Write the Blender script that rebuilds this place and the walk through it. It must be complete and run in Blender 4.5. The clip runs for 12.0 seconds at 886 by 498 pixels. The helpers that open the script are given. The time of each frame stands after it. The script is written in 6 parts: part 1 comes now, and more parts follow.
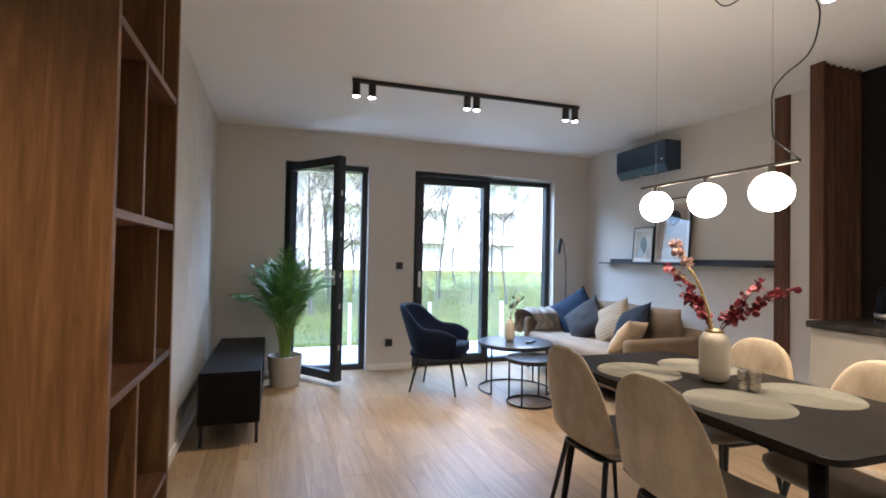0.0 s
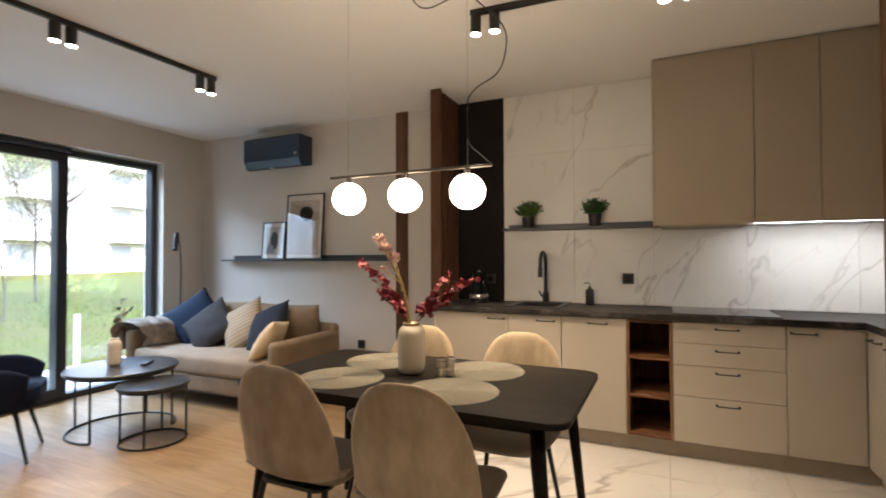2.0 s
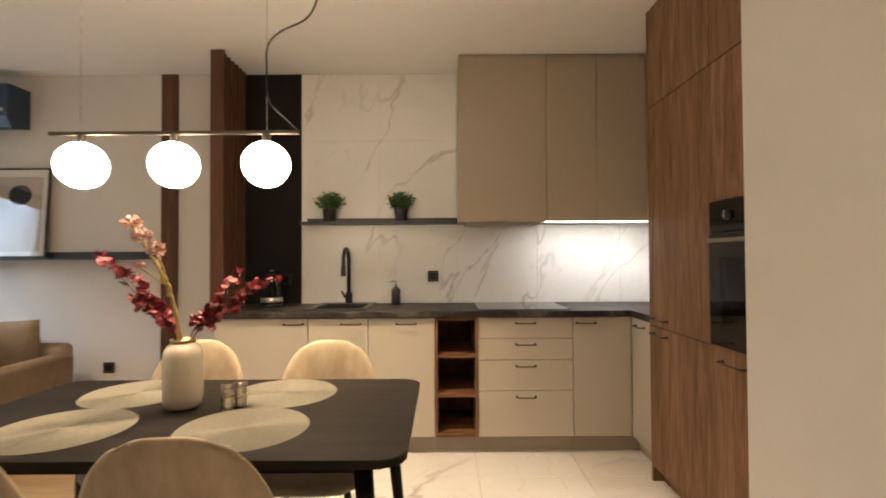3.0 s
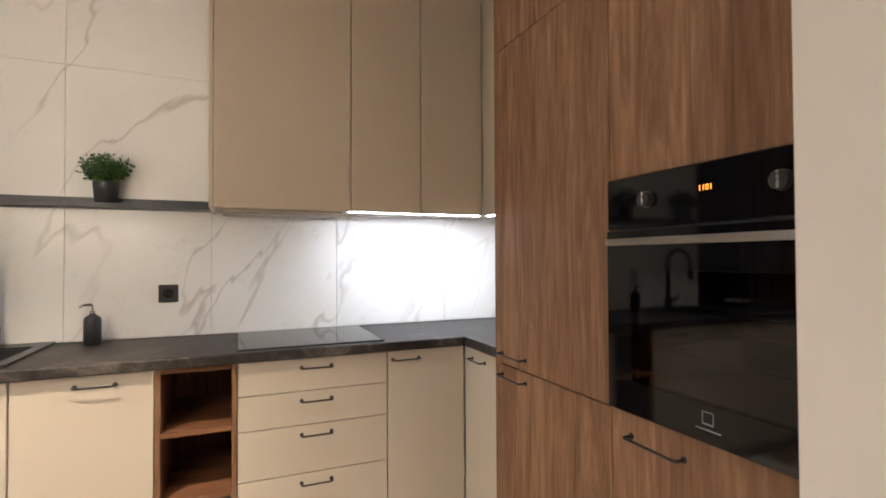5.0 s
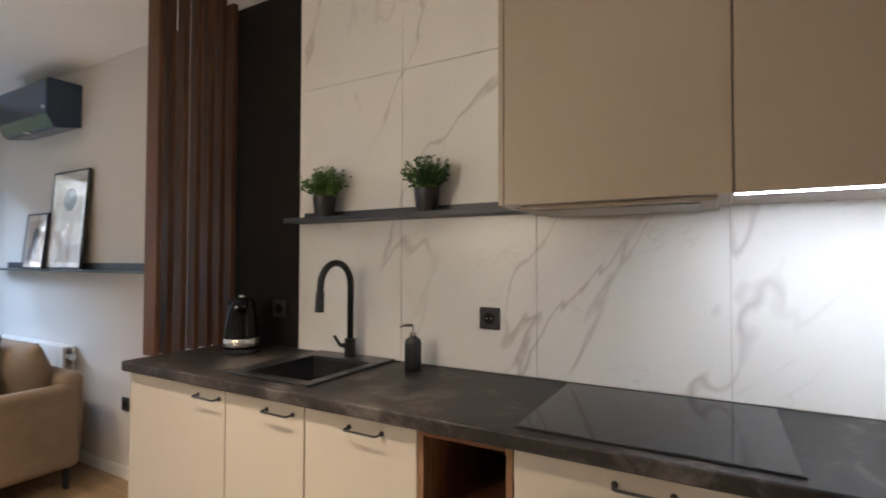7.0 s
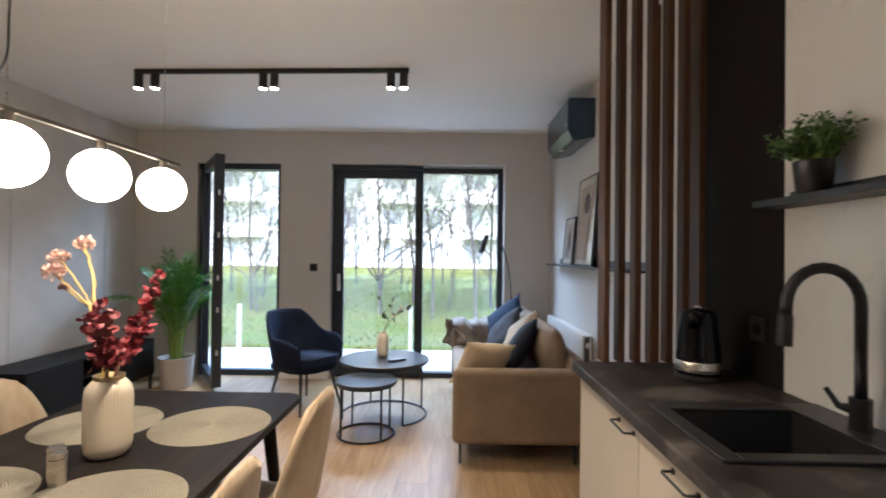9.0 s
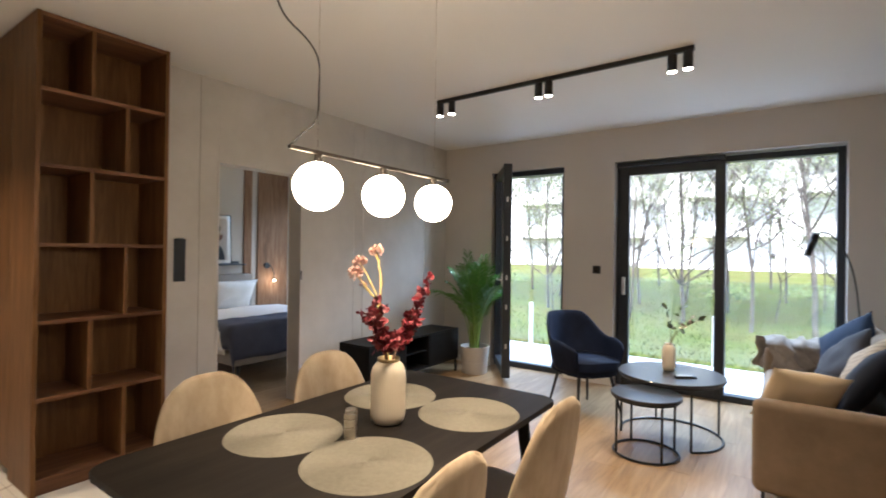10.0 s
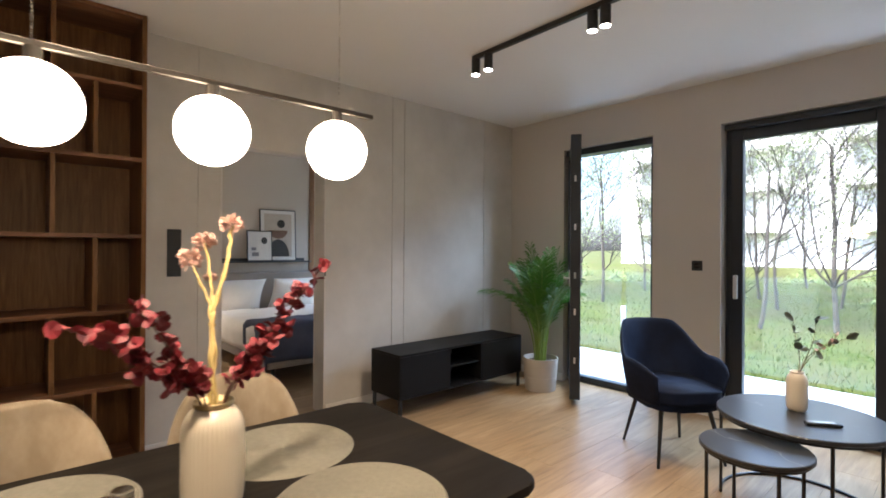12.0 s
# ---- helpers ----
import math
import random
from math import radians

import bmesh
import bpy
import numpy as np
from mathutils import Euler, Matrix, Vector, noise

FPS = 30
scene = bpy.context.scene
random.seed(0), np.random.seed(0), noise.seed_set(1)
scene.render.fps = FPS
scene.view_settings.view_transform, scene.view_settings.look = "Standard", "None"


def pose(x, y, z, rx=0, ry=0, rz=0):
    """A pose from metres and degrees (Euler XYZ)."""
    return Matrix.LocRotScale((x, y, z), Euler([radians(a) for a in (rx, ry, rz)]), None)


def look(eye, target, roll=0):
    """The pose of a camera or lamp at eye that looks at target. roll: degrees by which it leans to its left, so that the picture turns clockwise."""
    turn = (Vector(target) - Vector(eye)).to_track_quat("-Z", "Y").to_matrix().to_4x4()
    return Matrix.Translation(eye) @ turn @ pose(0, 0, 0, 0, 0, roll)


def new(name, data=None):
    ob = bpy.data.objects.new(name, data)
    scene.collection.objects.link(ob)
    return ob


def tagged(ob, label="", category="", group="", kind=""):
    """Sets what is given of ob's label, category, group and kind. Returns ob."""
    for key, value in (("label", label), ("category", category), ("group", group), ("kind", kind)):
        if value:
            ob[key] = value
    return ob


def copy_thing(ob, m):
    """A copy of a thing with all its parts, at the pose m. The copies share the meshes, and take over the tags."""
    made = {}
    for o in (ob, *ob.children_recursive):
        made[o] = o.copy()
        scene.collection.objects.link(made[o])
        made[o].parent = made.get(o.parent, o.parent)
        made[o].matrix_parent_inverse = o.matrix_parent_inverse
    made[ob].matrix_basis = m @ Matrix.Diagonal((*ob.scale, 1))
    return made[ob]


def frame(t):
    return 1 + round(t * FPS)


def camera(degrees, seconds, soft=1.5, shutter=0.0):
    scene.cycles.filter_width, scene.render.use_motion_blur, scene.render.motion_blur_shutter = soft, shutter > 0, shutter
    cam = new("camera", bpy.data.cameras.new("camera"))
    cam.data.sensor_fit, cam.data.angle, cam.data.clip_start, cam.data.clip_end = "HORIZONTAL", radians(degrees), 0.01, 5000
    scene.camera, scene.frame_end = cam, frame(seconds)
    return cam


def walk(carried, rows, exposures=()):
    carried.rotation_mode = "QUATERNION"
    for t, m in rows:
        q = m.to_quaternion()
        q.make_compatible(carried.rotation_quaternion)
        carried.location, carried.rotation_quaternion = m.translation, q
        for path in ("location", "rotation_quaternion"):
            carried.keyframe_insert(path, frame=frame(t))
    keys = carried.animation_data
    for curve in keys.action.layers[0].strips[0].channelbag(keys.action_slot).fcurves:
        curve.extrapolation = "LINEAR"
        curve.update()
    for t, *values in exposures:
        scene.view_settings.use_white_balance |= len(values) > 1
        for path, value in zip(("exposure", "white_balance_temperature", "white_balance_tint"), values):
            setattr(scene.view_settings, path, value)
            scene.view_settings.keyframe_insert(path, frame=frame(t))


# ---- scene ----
cam = camera(84.5, 12.0, soft=1.75, shutter=0.2)
# t, x, y, z, yaw, pitch, roll
PATH = [
    (0, 0.577, 0.615, 1.259, -18.90, 1.09, 1.05),
    (0.5, 0.389, 0.767, 1.268, -25.42, 1.39, 0.90),
    (1, 0.340, 0.928, 1.251, -36.12, 1.51, 0.76),
    (1.5, 0.290, 1.058, 1.266, -50.02, 0.64, 0.05),
    (2, 0.470, 1.208, 1.257, -65.45, 1.06, -0.18),
    (2.5, 0.621, 1.286, 1.263, -76.80, 0.76, -0.30),
    (3, 0.792, 1.386, 1.230, -89.89, 1.06, -0.33),
    (3.5, 1.063, 1.427, 1.228, -101.40, 0.72, -0.27),
    (3.7, 1.166, 1.412, 1.230, -104.19, 0.68, -0.25),
    (5.3, 1.965, 1.082, 1.274, -113.04, 1.00, -0.26),
    (5.5, 2.050, 1.013, 1.286, -110.83, 0.82, -0.50),
    (6, 2.276, 0.850, 1.297, -97.20, 0.77, -0.12),
    (6.5, 2.483, 0.803, 1.309, -79.84, 1.09, 0.14),
    (7, 2.726, 0.739, 1.309, -60.82, 1.39, 0.15),
    (7.2, 2.799, 0.739, 1.313, -54.26, 1.31, 0.18),
    (8.8, 3.281, 0.844, 1.314, -5.95, 0.71, 0.63),
    (9, 3.326, 0.879, 1.320, 0.72, 0.64, 0.71),
    (9.5, 3.453, 0.983, 1.333, 18.75, 0.37, 0.46),
    (10, 3.493, 0.965, 1.343, 35.06, 0.18, 0.76),
    (10.5, 3.478, 1.027, 1.314, 44.67, 0.22, 0.74),
    (11, 3.428, 1.291, 1.291, 47.65, 0.16, 0.39),
    (11.5, 3.396, 1.585, 1.283, 48.18, 0.15, 0.41),
    (12, 3.433, 1.917, 1.284, 48.10, 0.03, 0.37),
]
EXPOSURES = [(0.0, 4.52, 4950, 10), (1.2, 4.42, 4950, 10), (2.0, 4.42, 5600, 10), (3.0, 4.75, 5950, 10), (3.7, 4.8, 5550, 10), (5.3, 5.28, 5150, 10), (6.0, 5.0, 5150, 10), (7.1, 4.75, 5100, 10),
             (8.8, 4.5, 5100, 10), (9.5, 4.38, 5200, 10), (10.5, 4.62, 5550, 10), (11.2, 4.52, 5500, 10), (12.0, 4.44, 5400, 10)]
walk(cam, [(t, pose(x, y, z, 90 + pitch, 0, yaw) @ pose(0, 0, 0, 0, 0, roll)) for t, x, y, z, yaw, pitch, roll in PATH], EXPOSURES)

# ---- world, sun, large lights ----
world = bpy.data.worlds.new("sky")
scene.world = world
world.use_nodes = True
wn = world.node_tree
sky = wn.nodes.new("ShaderNodeTexSky")
sky.sky_type, sky.sun_disc = "NISHITA", False
sky.sun_elevation, sky.sun_rotation = radians(55), radians(200)
sky.air_density, sky.dust_density, sky.ozone_density = 1.0, 6.0, 1.0
wn.links.new(sky.outputs[0], wn.nodes["Background"].inputs[0])
wn.nodes["Background"].inputs[1].default_value = 0.088


def lamp(name, kind, m, energy, color, **extra):
    data = bpy.data.lights.new(name, kind)
    data.energy, data.color = energy, color
    if "size" in extra:
        data.shape, data.size, data.size_y = "RECTANGLE", extra["size"], extra["size_y"]
    if "cone" in extra:
        data.spot_size, data.spot_blend, data.shadow_soft_size = radians(extra["cone"]), extra["blend"], 0.025
    ob = new(name, data)
    ob.matrix_world = m
    return ob


sun = lamp("sun", "SUN", look((3, -8, 12), (0, 0, 0)), 0.5, (1.0, 0.97, 0.92))
sun.data.angle = radians(14)
WARM = (1.0, 0.72, 0.43)
SPOTS = [(1.12, 4.28), (1.24, 4.275), (2.01, 4.265), (2.09, 4.26), (2.91, 4.235), (3.0, 4.23),
         (2.925, 2.13), (2.93, 2.025), (2.97, 1.2), (2.98, 1.1), (-0.12, 1.148), (0.55, 1.13)]
for sx, sy in SPOTS:
    lamp("spot_light", "SPOT", pose(sx, sy, 2.462, 0, 0, 0), 7.4 if sx < 0 else 4.3 if sx < 0.6 else 3.9 if sy > 3 else 7.4 if sy > 2 else 0.7, WARM, cone=100 if sx > 2.5 and 2 < sy < 3 else 72 if sx > 2.5 and sy < 2 else 95, blend=0.85)
# the sky's light before the balcony doors and the bedroom window
for wx, ww, power in ((1.1, 1.8, 7.5), (3.0, 2.2, 14.0), (-1.65, 2.2, 1.5)):
    lamp("window_daylight", "AREA", look((wx, 7.5, 3.3), (wx, 5.2, 0.9)), power, (0.80, 0.92, 1.0), size=ww, size_y=1.0)
lamp("led_light", "AREA", pose(4.098, 0.35, 1.4705, 0, 0, 0), 0.055, (1.0, 0.97, 0.87), size=0.02, size_y=0.68)
lamp("led_light", "AREA", pose(3.81, -0.032, 1.4705, 0, 0, 0), 0.055, (1.0, 0.97, 0.87), size=0.54, size_y=0.02)
lamp("bedside_and_fill_light", "POINT", pose(-2.84, 5.58, 0.86), 0.2, (1.0, 0.78, 0.55)).data.shadow_soft_size = 0.03
# fill light for the bedroom, from an added bedside lamp mostly out of view
lamp("bedside_and_fill_light", "POINT", pose(-2.84, 3.28, 0.86), 1.6, (1.0, 0.78, 0.55)).data.shadow_soft_size = 0.03

# ---- helpers of the scene ----
def obj(name, bm, material=None, parent=None, smooth=False):
    me = bpy.data.meshes.new(name)
    bm.normal_update()
    bm.to_mesh(me)
    bm.free()
    if smooth:
        for p in me.polygons:
            p.use_smooth = True
    if material:
        me.materials.append(material)
    ob = new(name, me)
    if parent:
        ob.parent = parent
    return ob


def part(name, bm, material, parent, label="", smooth=False):
    ob = obj(name, bm, material, parent, smooth)
    return tagged(ob, label) if label else ob


def thing(name, loc, label, category, group="", rz=0.0):
    ob = new(name)
    ob.empty_display_size = 0.1
    ob.matrix_basis = pose(*loc, 0, 0, rz)
    return tagged(ob, label, category, group)


def add_box(bm, x0, y0, z0, x1, y1, z1, bev=0.0, seg=2):
    m = Matrix.LocRotScale(((x0 + x1) / 2, (y0 + y1) / 2, (z0 + z1) / 2), None, (abs(x1 - x0), abs(y1 - y0), abs(z1 - z0)))
    r = bmesh.ops.create_cube(bm, size=1.0, matrix=m)
    if bev > 0:
        edges = list({e for v in r["verts"] for e in v.link_edges})
        bmesh.ops.bevel(bm, geom=edges, offset=bev, segments=seg, profile=0.5, affect="EDGES", clamp_overlap=True)


def box(x0, y0, z0, x1, y1, z1, bev=0.0, seg=2):
    bm = bmesh.new()
    add_box(bm, x0, y0, z0, x1, y1, z1, bev, seg)
    return bm


def wbox(name, c, material, parent, bev=0.003, label="", seg=2, smooth=False):
    """A box part given in the world's metres, under a thing that stands unturned."""
    o = parent.location if parent.parent is None else parent.parent.location
    return part(name, box(c[0] - o.x, c[1] - o.y, c[2] - o.z, c[3] - o.x, c[4] - o.y, c[5] - o.z, bev, seg), material, parent, label, smooth)


def add_tube(bm, pts, radii, sides=10, caps=True):
    """A tube along points; radii one number or one per point."""
    pts = [Vector(p) for p in pts]
    if not hasattr(radii, "__len__"):
        radii = [radii] * len(pts)
    rings, up = [], None
    for i, p in enumerate(pts):
        d = (pts[min(i + 1, len(pts) - 1)] - pts[max(i - 1, 0)]).normalized()
        if up is None:
            up = d.orthogonal().normalized()
        up = (up - d * up.dot(d))
        up = up.normalized() if up.length > 1e-6 else d.orthogonal().normalized()
        side = d.cross(up)
        rings.append([bm.verts.new(p + (up * math.cos(a) + side * math.sin(a)) * radii[i]) for a in [2 * math.pi * k / sides for k in range(sides)]])
    for a, b in zip(rings, rings[1:]):
        for k in range(sides):
            bm.faces.new((a[k], a[(k + 1) % sides], b[(k + 1) % sides], b[k]))
    if caps:
        bm.faces.new(rings[0][::-1])
        bm.faces.new(rings[-1])


def tube(pts, radii, sides=10):
    bm = bmesh.new()
    add_tube(bm, pts, radii, sides)
    bmesh.ops.recalc_face_normals(bm, faces=bm.faces)
    return bm


def lathe(profile, sides=32):
    """A turned body from (radius, z) pairs."""
    bm = bmesh.new()
    rings = []
    for r, z in profile:
        rings.append([bm.verts.new((max(r, 1e-4) * math.cos(2 * math.pi * k / sides), max(r, 1e-4) * math.sin(2 * math.pi * k / sides), z)) for k in range(sides)])
    for a, b in zip(rings, rings[1:]):
        for k in range(sides):
            bm.faces.new((a[k], a[(k + 1) % sides], b[(k + 1) % sides], b[k]))
    bm.faces.new(rings[0][::-1])
    bm.faces.new(rings[-1])
    bmesh.ops.recalc_face_normals(bm, faces=bm.faces)
    return bm


def smooth_curve(pts, n=8):
    """Catmull-Rom points through pts."""
    pts = [Vector(p) for p in pts]
    out = []
    for i in range(len(pts) - 1):
        p0, p1, p2, p3 = pts[max(i - 1, 0)], pts[i], pts[i + 1], pts[min(i + 2, len(pts) - 1)]
        for k in range(n):
            t = k / n
            out.append(0.5 * ((2 * p1) + (p2 - p0) * t + (2 * p0 - 5 * p1 + 4 * p2 - p3) * t * t + (3 * p1 - p0 - 3 * p2 + p3) * t ** 3))
    out.append(pts[-1])
    return out


def shell(f, nu, nv, thick):
    """A closed, thick sheet from a surface f(u, v), u and v in 0..1."""
    bm = bmesh.new()
    P = [[Vector(f(i / nu, j / nv)) for j in range(nv + 1)] for i in range(nu + 1)]
    top, bot = [], []
    for i in range(nu + 1):
        a, b = [], []
        for j in range(nv + 1):
            du = P[min(i + 1, nu)][j] - P[max(i - 1, 0)][j]
            dv = P[i][min(j + 1, nv)] - P[i][max(j - 1, 0)]
            n = du.cross(dv)
            n = n.normalized() if n.length > 1e-9 else Vector((0, 0, 1))
            eu, ev = 2 * i / nu - 1, 2 * j / nv - 1
            w = 0.5 * thick * (1 - max(abs(eu), abs(ev)) ** 10 * 0.75)
            a.append(bm.verts.new(P[i][j] + n * w))
            b.append(bm.verts.new(P[i][j] - n * w))
        top.append(a)
        bot.append(b)
    for i in range(nu):
        for j in range(nv):
            bm.faces.new((top[i][j], top[i + 1][j], top[i + 1][j + 1], top[i][j + 1]))
            bm.faces.new((bot[i][j], bot[i][j + 1], bot[i + 1][j + 1], bot[i + 1][j]))
    for i in range(nu):
        bm.faces.new((top[i][0], bot[i][0], bot[i + 1][0], top[i + 1][0]))
        bm.faces.new((top[i][nv], top[i + 1][nv], bot[i + 1][nv], bot[i][nv]))
    for j in range(nv):
        bm.faces.new((top[0][j], top[0][j + 1], bot[0][j + 1], bot[0][j]))
        bm.faces.new((top[nu][j], bot[nu][j], bot[nu][j + 1], top[nu][j + 1]))
    bmesh.ops.recalc_face_normals(bm, faces=bm.faces)
    return bm


def rounded_plate(hx, hy, z0, z1, r, bev=0.004, seg=8):
    bm = bmesh.new()
    pts = []
    for cx, cy, a0 in ((hx - r, hy - r, 0), (-hx + r, hy - r, 90), (-hx + r, -hy + r, 180), (hx - r, -hy + r, 270)):
        for k in range(seg + 1):
            a = radians(a0 + 90 * k / seg)
            pts.append((cx + r * math.cos(a), cy + r * math.sin(a)))
    low = [bm.verts.new((x, y, z0)) for x, y in pts]
    high = [bm.verts.new((x, y, z1)) for x, y in pts]
    n = len(pts)
    for k in range(n):
        bm.faces.new((low[k], low[(k + 1) % n], high[(k + 1) % n], high[k]))
    f1, f2 = bm.faces.new(low[::-1]), bm.faces.new(high)
    if bev:
        bmesh.ops.bevel(bm, geom=list(f1.edges) + list(f2.edges), offset=bev, segments=2, profile=0.5, affect="EDGES")
    return bm


def pillow(w, h, t, seed=0, n=16):
    """A stuffed cushion lying flat about its middle."""
    def f(sign):
        g = []
        for i in range(n + 1):
            row = []
            for j in range(n + 1):
                u, v = 2 * i / n - 1, 2 * j / n - 1
                pinch = 1 - 0.07 * (1 - abs(u) ** 2) * abs(v) ** 3
                pinch2 = 1 - 0.07 * (1 - abs(v) ** 2) * abs(u) ** 3
                z = t / 2 * ((1 - abs(u) ** 2.6) * (1 - abs(v) ** 2.6)) ** 0.55
                z += 0.012 * noise.noise(Vector((u * 2.2 + seed * 7, v * 2.2, sign * 3))) * (z / (t / 2) if t else 0)
                row.append(Vector((u * w / 2 * pinch2, v * h / 2 * pinch, sign * z)))
            g.append(row)
        return g
    bm = bmesh.new()
    a, b = f(1), f(-1)
    va = [[bm.verts.new(p) for p in r] for r in a]
    vb = [[va[i][j] if i in (0, n) or j in (0, n) else bm.verts.new(b[i][j]) for j in range(n + 1)] for i in range(n + 1)]
    for i in range(n):
        for j in range(n):
            bm.faces.new((va[i][j], va[i + 1][j], va[i + 1][j + 1], va[i][j + 1]))
            bm.faces.new((vb[i][j], vb[i][j + 1], vb[i + 1][j + 1], vb[i + 1][j]))
    return bm


# ---- materials ----
def base_mat(name, rough=0.5, metal=0.0, spec=0.5):
    m = bpy.data.materials.new(name)
    m.use_nodes = True
    b = m.node_tree.nodes["Principled BSDF"]
    b.inputs["Roughness"].default_value = rough
    b.inputs["Metallic"].default_value = metal
    b.inputs["Specular IOR Level"].default_value = spec
    return m, m.node_tree, b


def node(nt, kind, **inputs):
    n = nt.nodes.new(kind)
    for key, value in inputs.items():
        n.inputs[key.replace("_", " ")].default_value = value
    return n


def rgba(c):
    return (c[0], c[1], c[2], 1.0)


def coords(nt, scale, rot=(0, 0, 0), world_space=False, shift=True):
    """Stretched coordinates, shifted by chance from object to object."""
    src = nt.nodes.new("ShaderNodeNewGeometry").outputs["Position"] if world_space else nt.nodes.new("ShaderNodeTexCoord").outputs["Object"]
    if shift and not world_space:
        info = nt.nodes.new("ShaderNodeObjectInfo")
        mul = nt.nodes.new("ShaderNodeMath")
        mul.operation = "MULTIPLY"
        mul.inputs[1].default_value = 23.7
        nt.links.new(info.outputs["Random"], mul.inputs[0])
        add = nt.nodes.new("ShaderNodeVectorMath")
        nt.links.new(src, add.inputs[0])
        nt.links.new(mul.outputs[0], add.inputs[1])
        src = add.outputs[0]
    mp = nt.nodes.new("ShaderNodeMapping")
    mp.inputs["Scale"].default_value = scale
    mp.inputs["Rotation"].default_value = [radians(a) for a in rot]
    nt.links.new(src, mp.inputs[0])
    return mp.outputs[0]


def ramp(nt, fac, stops):
    r = nt.nodes.new("ShaderNodeValToRGB")
    while len(r.color_ramp.elements) < len(stops):
        r.color_ramp.elements.new(0.5)
    for e, (p, c) in zip(r.color_ramp.elements, stops):
        e.position, e.color = p, rgba(c)
    nt.links.new(fac, r.inputs[0])
    return r.outputs[0]


def bump(nt, bsdf, height, strength, distance=0.002):
    b = node(nt, "ShaderNodeBump", Strength=strength, Distance=distance)
    nt.links.new(height, b.inputs["Height"])
    nt.links.new(b.outputs[0], bsdf.inputs["Normal"])


def plain(name, c, c2=None, rough=0.5, metal=0.0, scale=3.0, bscale=120.0, bstr=0.1, spec=0.5, stretch=(1, 1, 1), sheen=0.0, rvar=0.08):
    """A surface with slow colour drift, fine relief and uneven gloss."""
    m, nt, b = base_mat(name, rough, metal, spec)
    c2 = c2 or tuple(v * 0.9 for v in c)
    v = coords(nt, stretch)
    n1 = node(nt, "ShaderNodeTexNoise", Scale=scale, Detail=6.0, Roughness=0.6)
    nt.links.new(v, n1.inputs["Vector"])
    nt.links.new(ramp(nt, n1.outputs[0], [(0.3, c), (0.7, c2)]), b.inputs["Base Color"])
    n2 = node(nt, "ShaderNodeTexNoise", Scale=bscale, Detail=3.0)
    nt.links.new(v, n2.inputs["Vector"])
    if bstr:
        bump(nt, b, n2.outputs[0], bstr)
    mr = node(nt, "ShaderNodeMapRange", To_Min=max(rough - rvar, 0.02), To_Max=min(rough + rvar, 1))
    nt.links.new(n1.outputs[0], mr.inputs[0])
    nt.links.new(mr.outputs[0], b.inputs["Roughness"])
    if sheen:
        b.inputs["Sheen Weight"].default_value = sheen
        b.inputs["Sheen Roughness"].default_value = 0.4
        b.inputs["Sheen Tint"].default_value = rgba([min(1, x * 1.6 + 0.1) for x in c])
    return m


def wood(name, dark, mid, light, axis, rough=0.45, grain=1.0, vary=0.0, spec=0.2, wavy=0.6):
    """Planed wood with its grain along an axis (0, 1 or 2)."""
    m, nt, b = base_mat(name, rough, 0.0, spec)
    s = [14.0 * grain] * 3
    s[axis] = 1.2 * grain
    v = coords(nt, s)
    n1 = node(nt, "ShaderNodeTexNoise", Scale=1.0, Detail=7.0, Roughness=0.62, Distortion=wavy)
    nt.links.new(v, n1.inputs["Vector"])
    s2 = [70.0 * grain] * 3
    s2[axis] = 3.6 * grain
    v2 = coords(nt, s2)
    n2 = node(nt, "ShaderNodeTexNoise", Scale=1.0, Detail=4.0, Roughness=0.7)
    nt.links.new(v2, n2.inputs["Vector"])
    s3 = [2.4 * grain] * 3
    s3[axis] = 0.5 * grain
    v3 = coords(nt, s3)
    n3 = node(nt, "ShaderNodeTexNoise", Scale=1.0, Detail=3.0)
    nt.links.new(v3, n3.inputs["Vector"])
    mix = nt.nodes.new("ShaderNodeMath")
    mix.operation = "MULTIPLY_ADD"
    mix.inputs[1].default_value = 0.35
    nt.links.new(n2.outputs[0], mix.inputs[0])
    sub = nt.nodes.new("ShaderNodeMath")
    sub.operation = "MULTIPLY_ADD"
    sub.inputs[1].default_value, sub.inputs[2].default_value = 0.7, -0.03
    nt.links.new(n1.outputs[0], sub.inputs[0])
    nt.links.new(sub.outputs[0], mix.inputs[2])
    col = ramp(nt, mix.outputs[0], [(0.3, dark), (0.5, mid), (0.68, light)])
    hsv = nt.nodes.new("ShaderNodeHueSaturation")
    nt.links.new(col, hsv.inputs["Color"])
    mr = node(nt, "ShaderNodeMapRange", To_Min=0.78, To_Max=1.22)
    nt.links.new(n3.outputs[0], mr.inputs[0])
    last = mr.outputs[0]
    if vary:
        info = nt.nodes.new("ShaderNodeObjectInfo")
        mr2 = node(nt, "ShaderNodeMapRange", To_Min=1 - vary, To_Max=1 + vary)
        nt.links.new(info.outputs["Random"], mr2.inputs[0])
        mul = nt.nodes.new("ShaderNodeMath")
        mul.operation = "MULTIPLY"
        nt.links.new(last, mul.inputs[0])
        nt.links.new(mr2.outputs[0], mul.inputs[1])
        last = mul.outputs[0]
    nt.links.new(last, hsv.inputs["Value"])
    nt.links.new(hsv.outputs[0], b.inputs["Base Color"])
    bump(nt, b, n2.outputs[0], 0.12, 0.001)
    return m


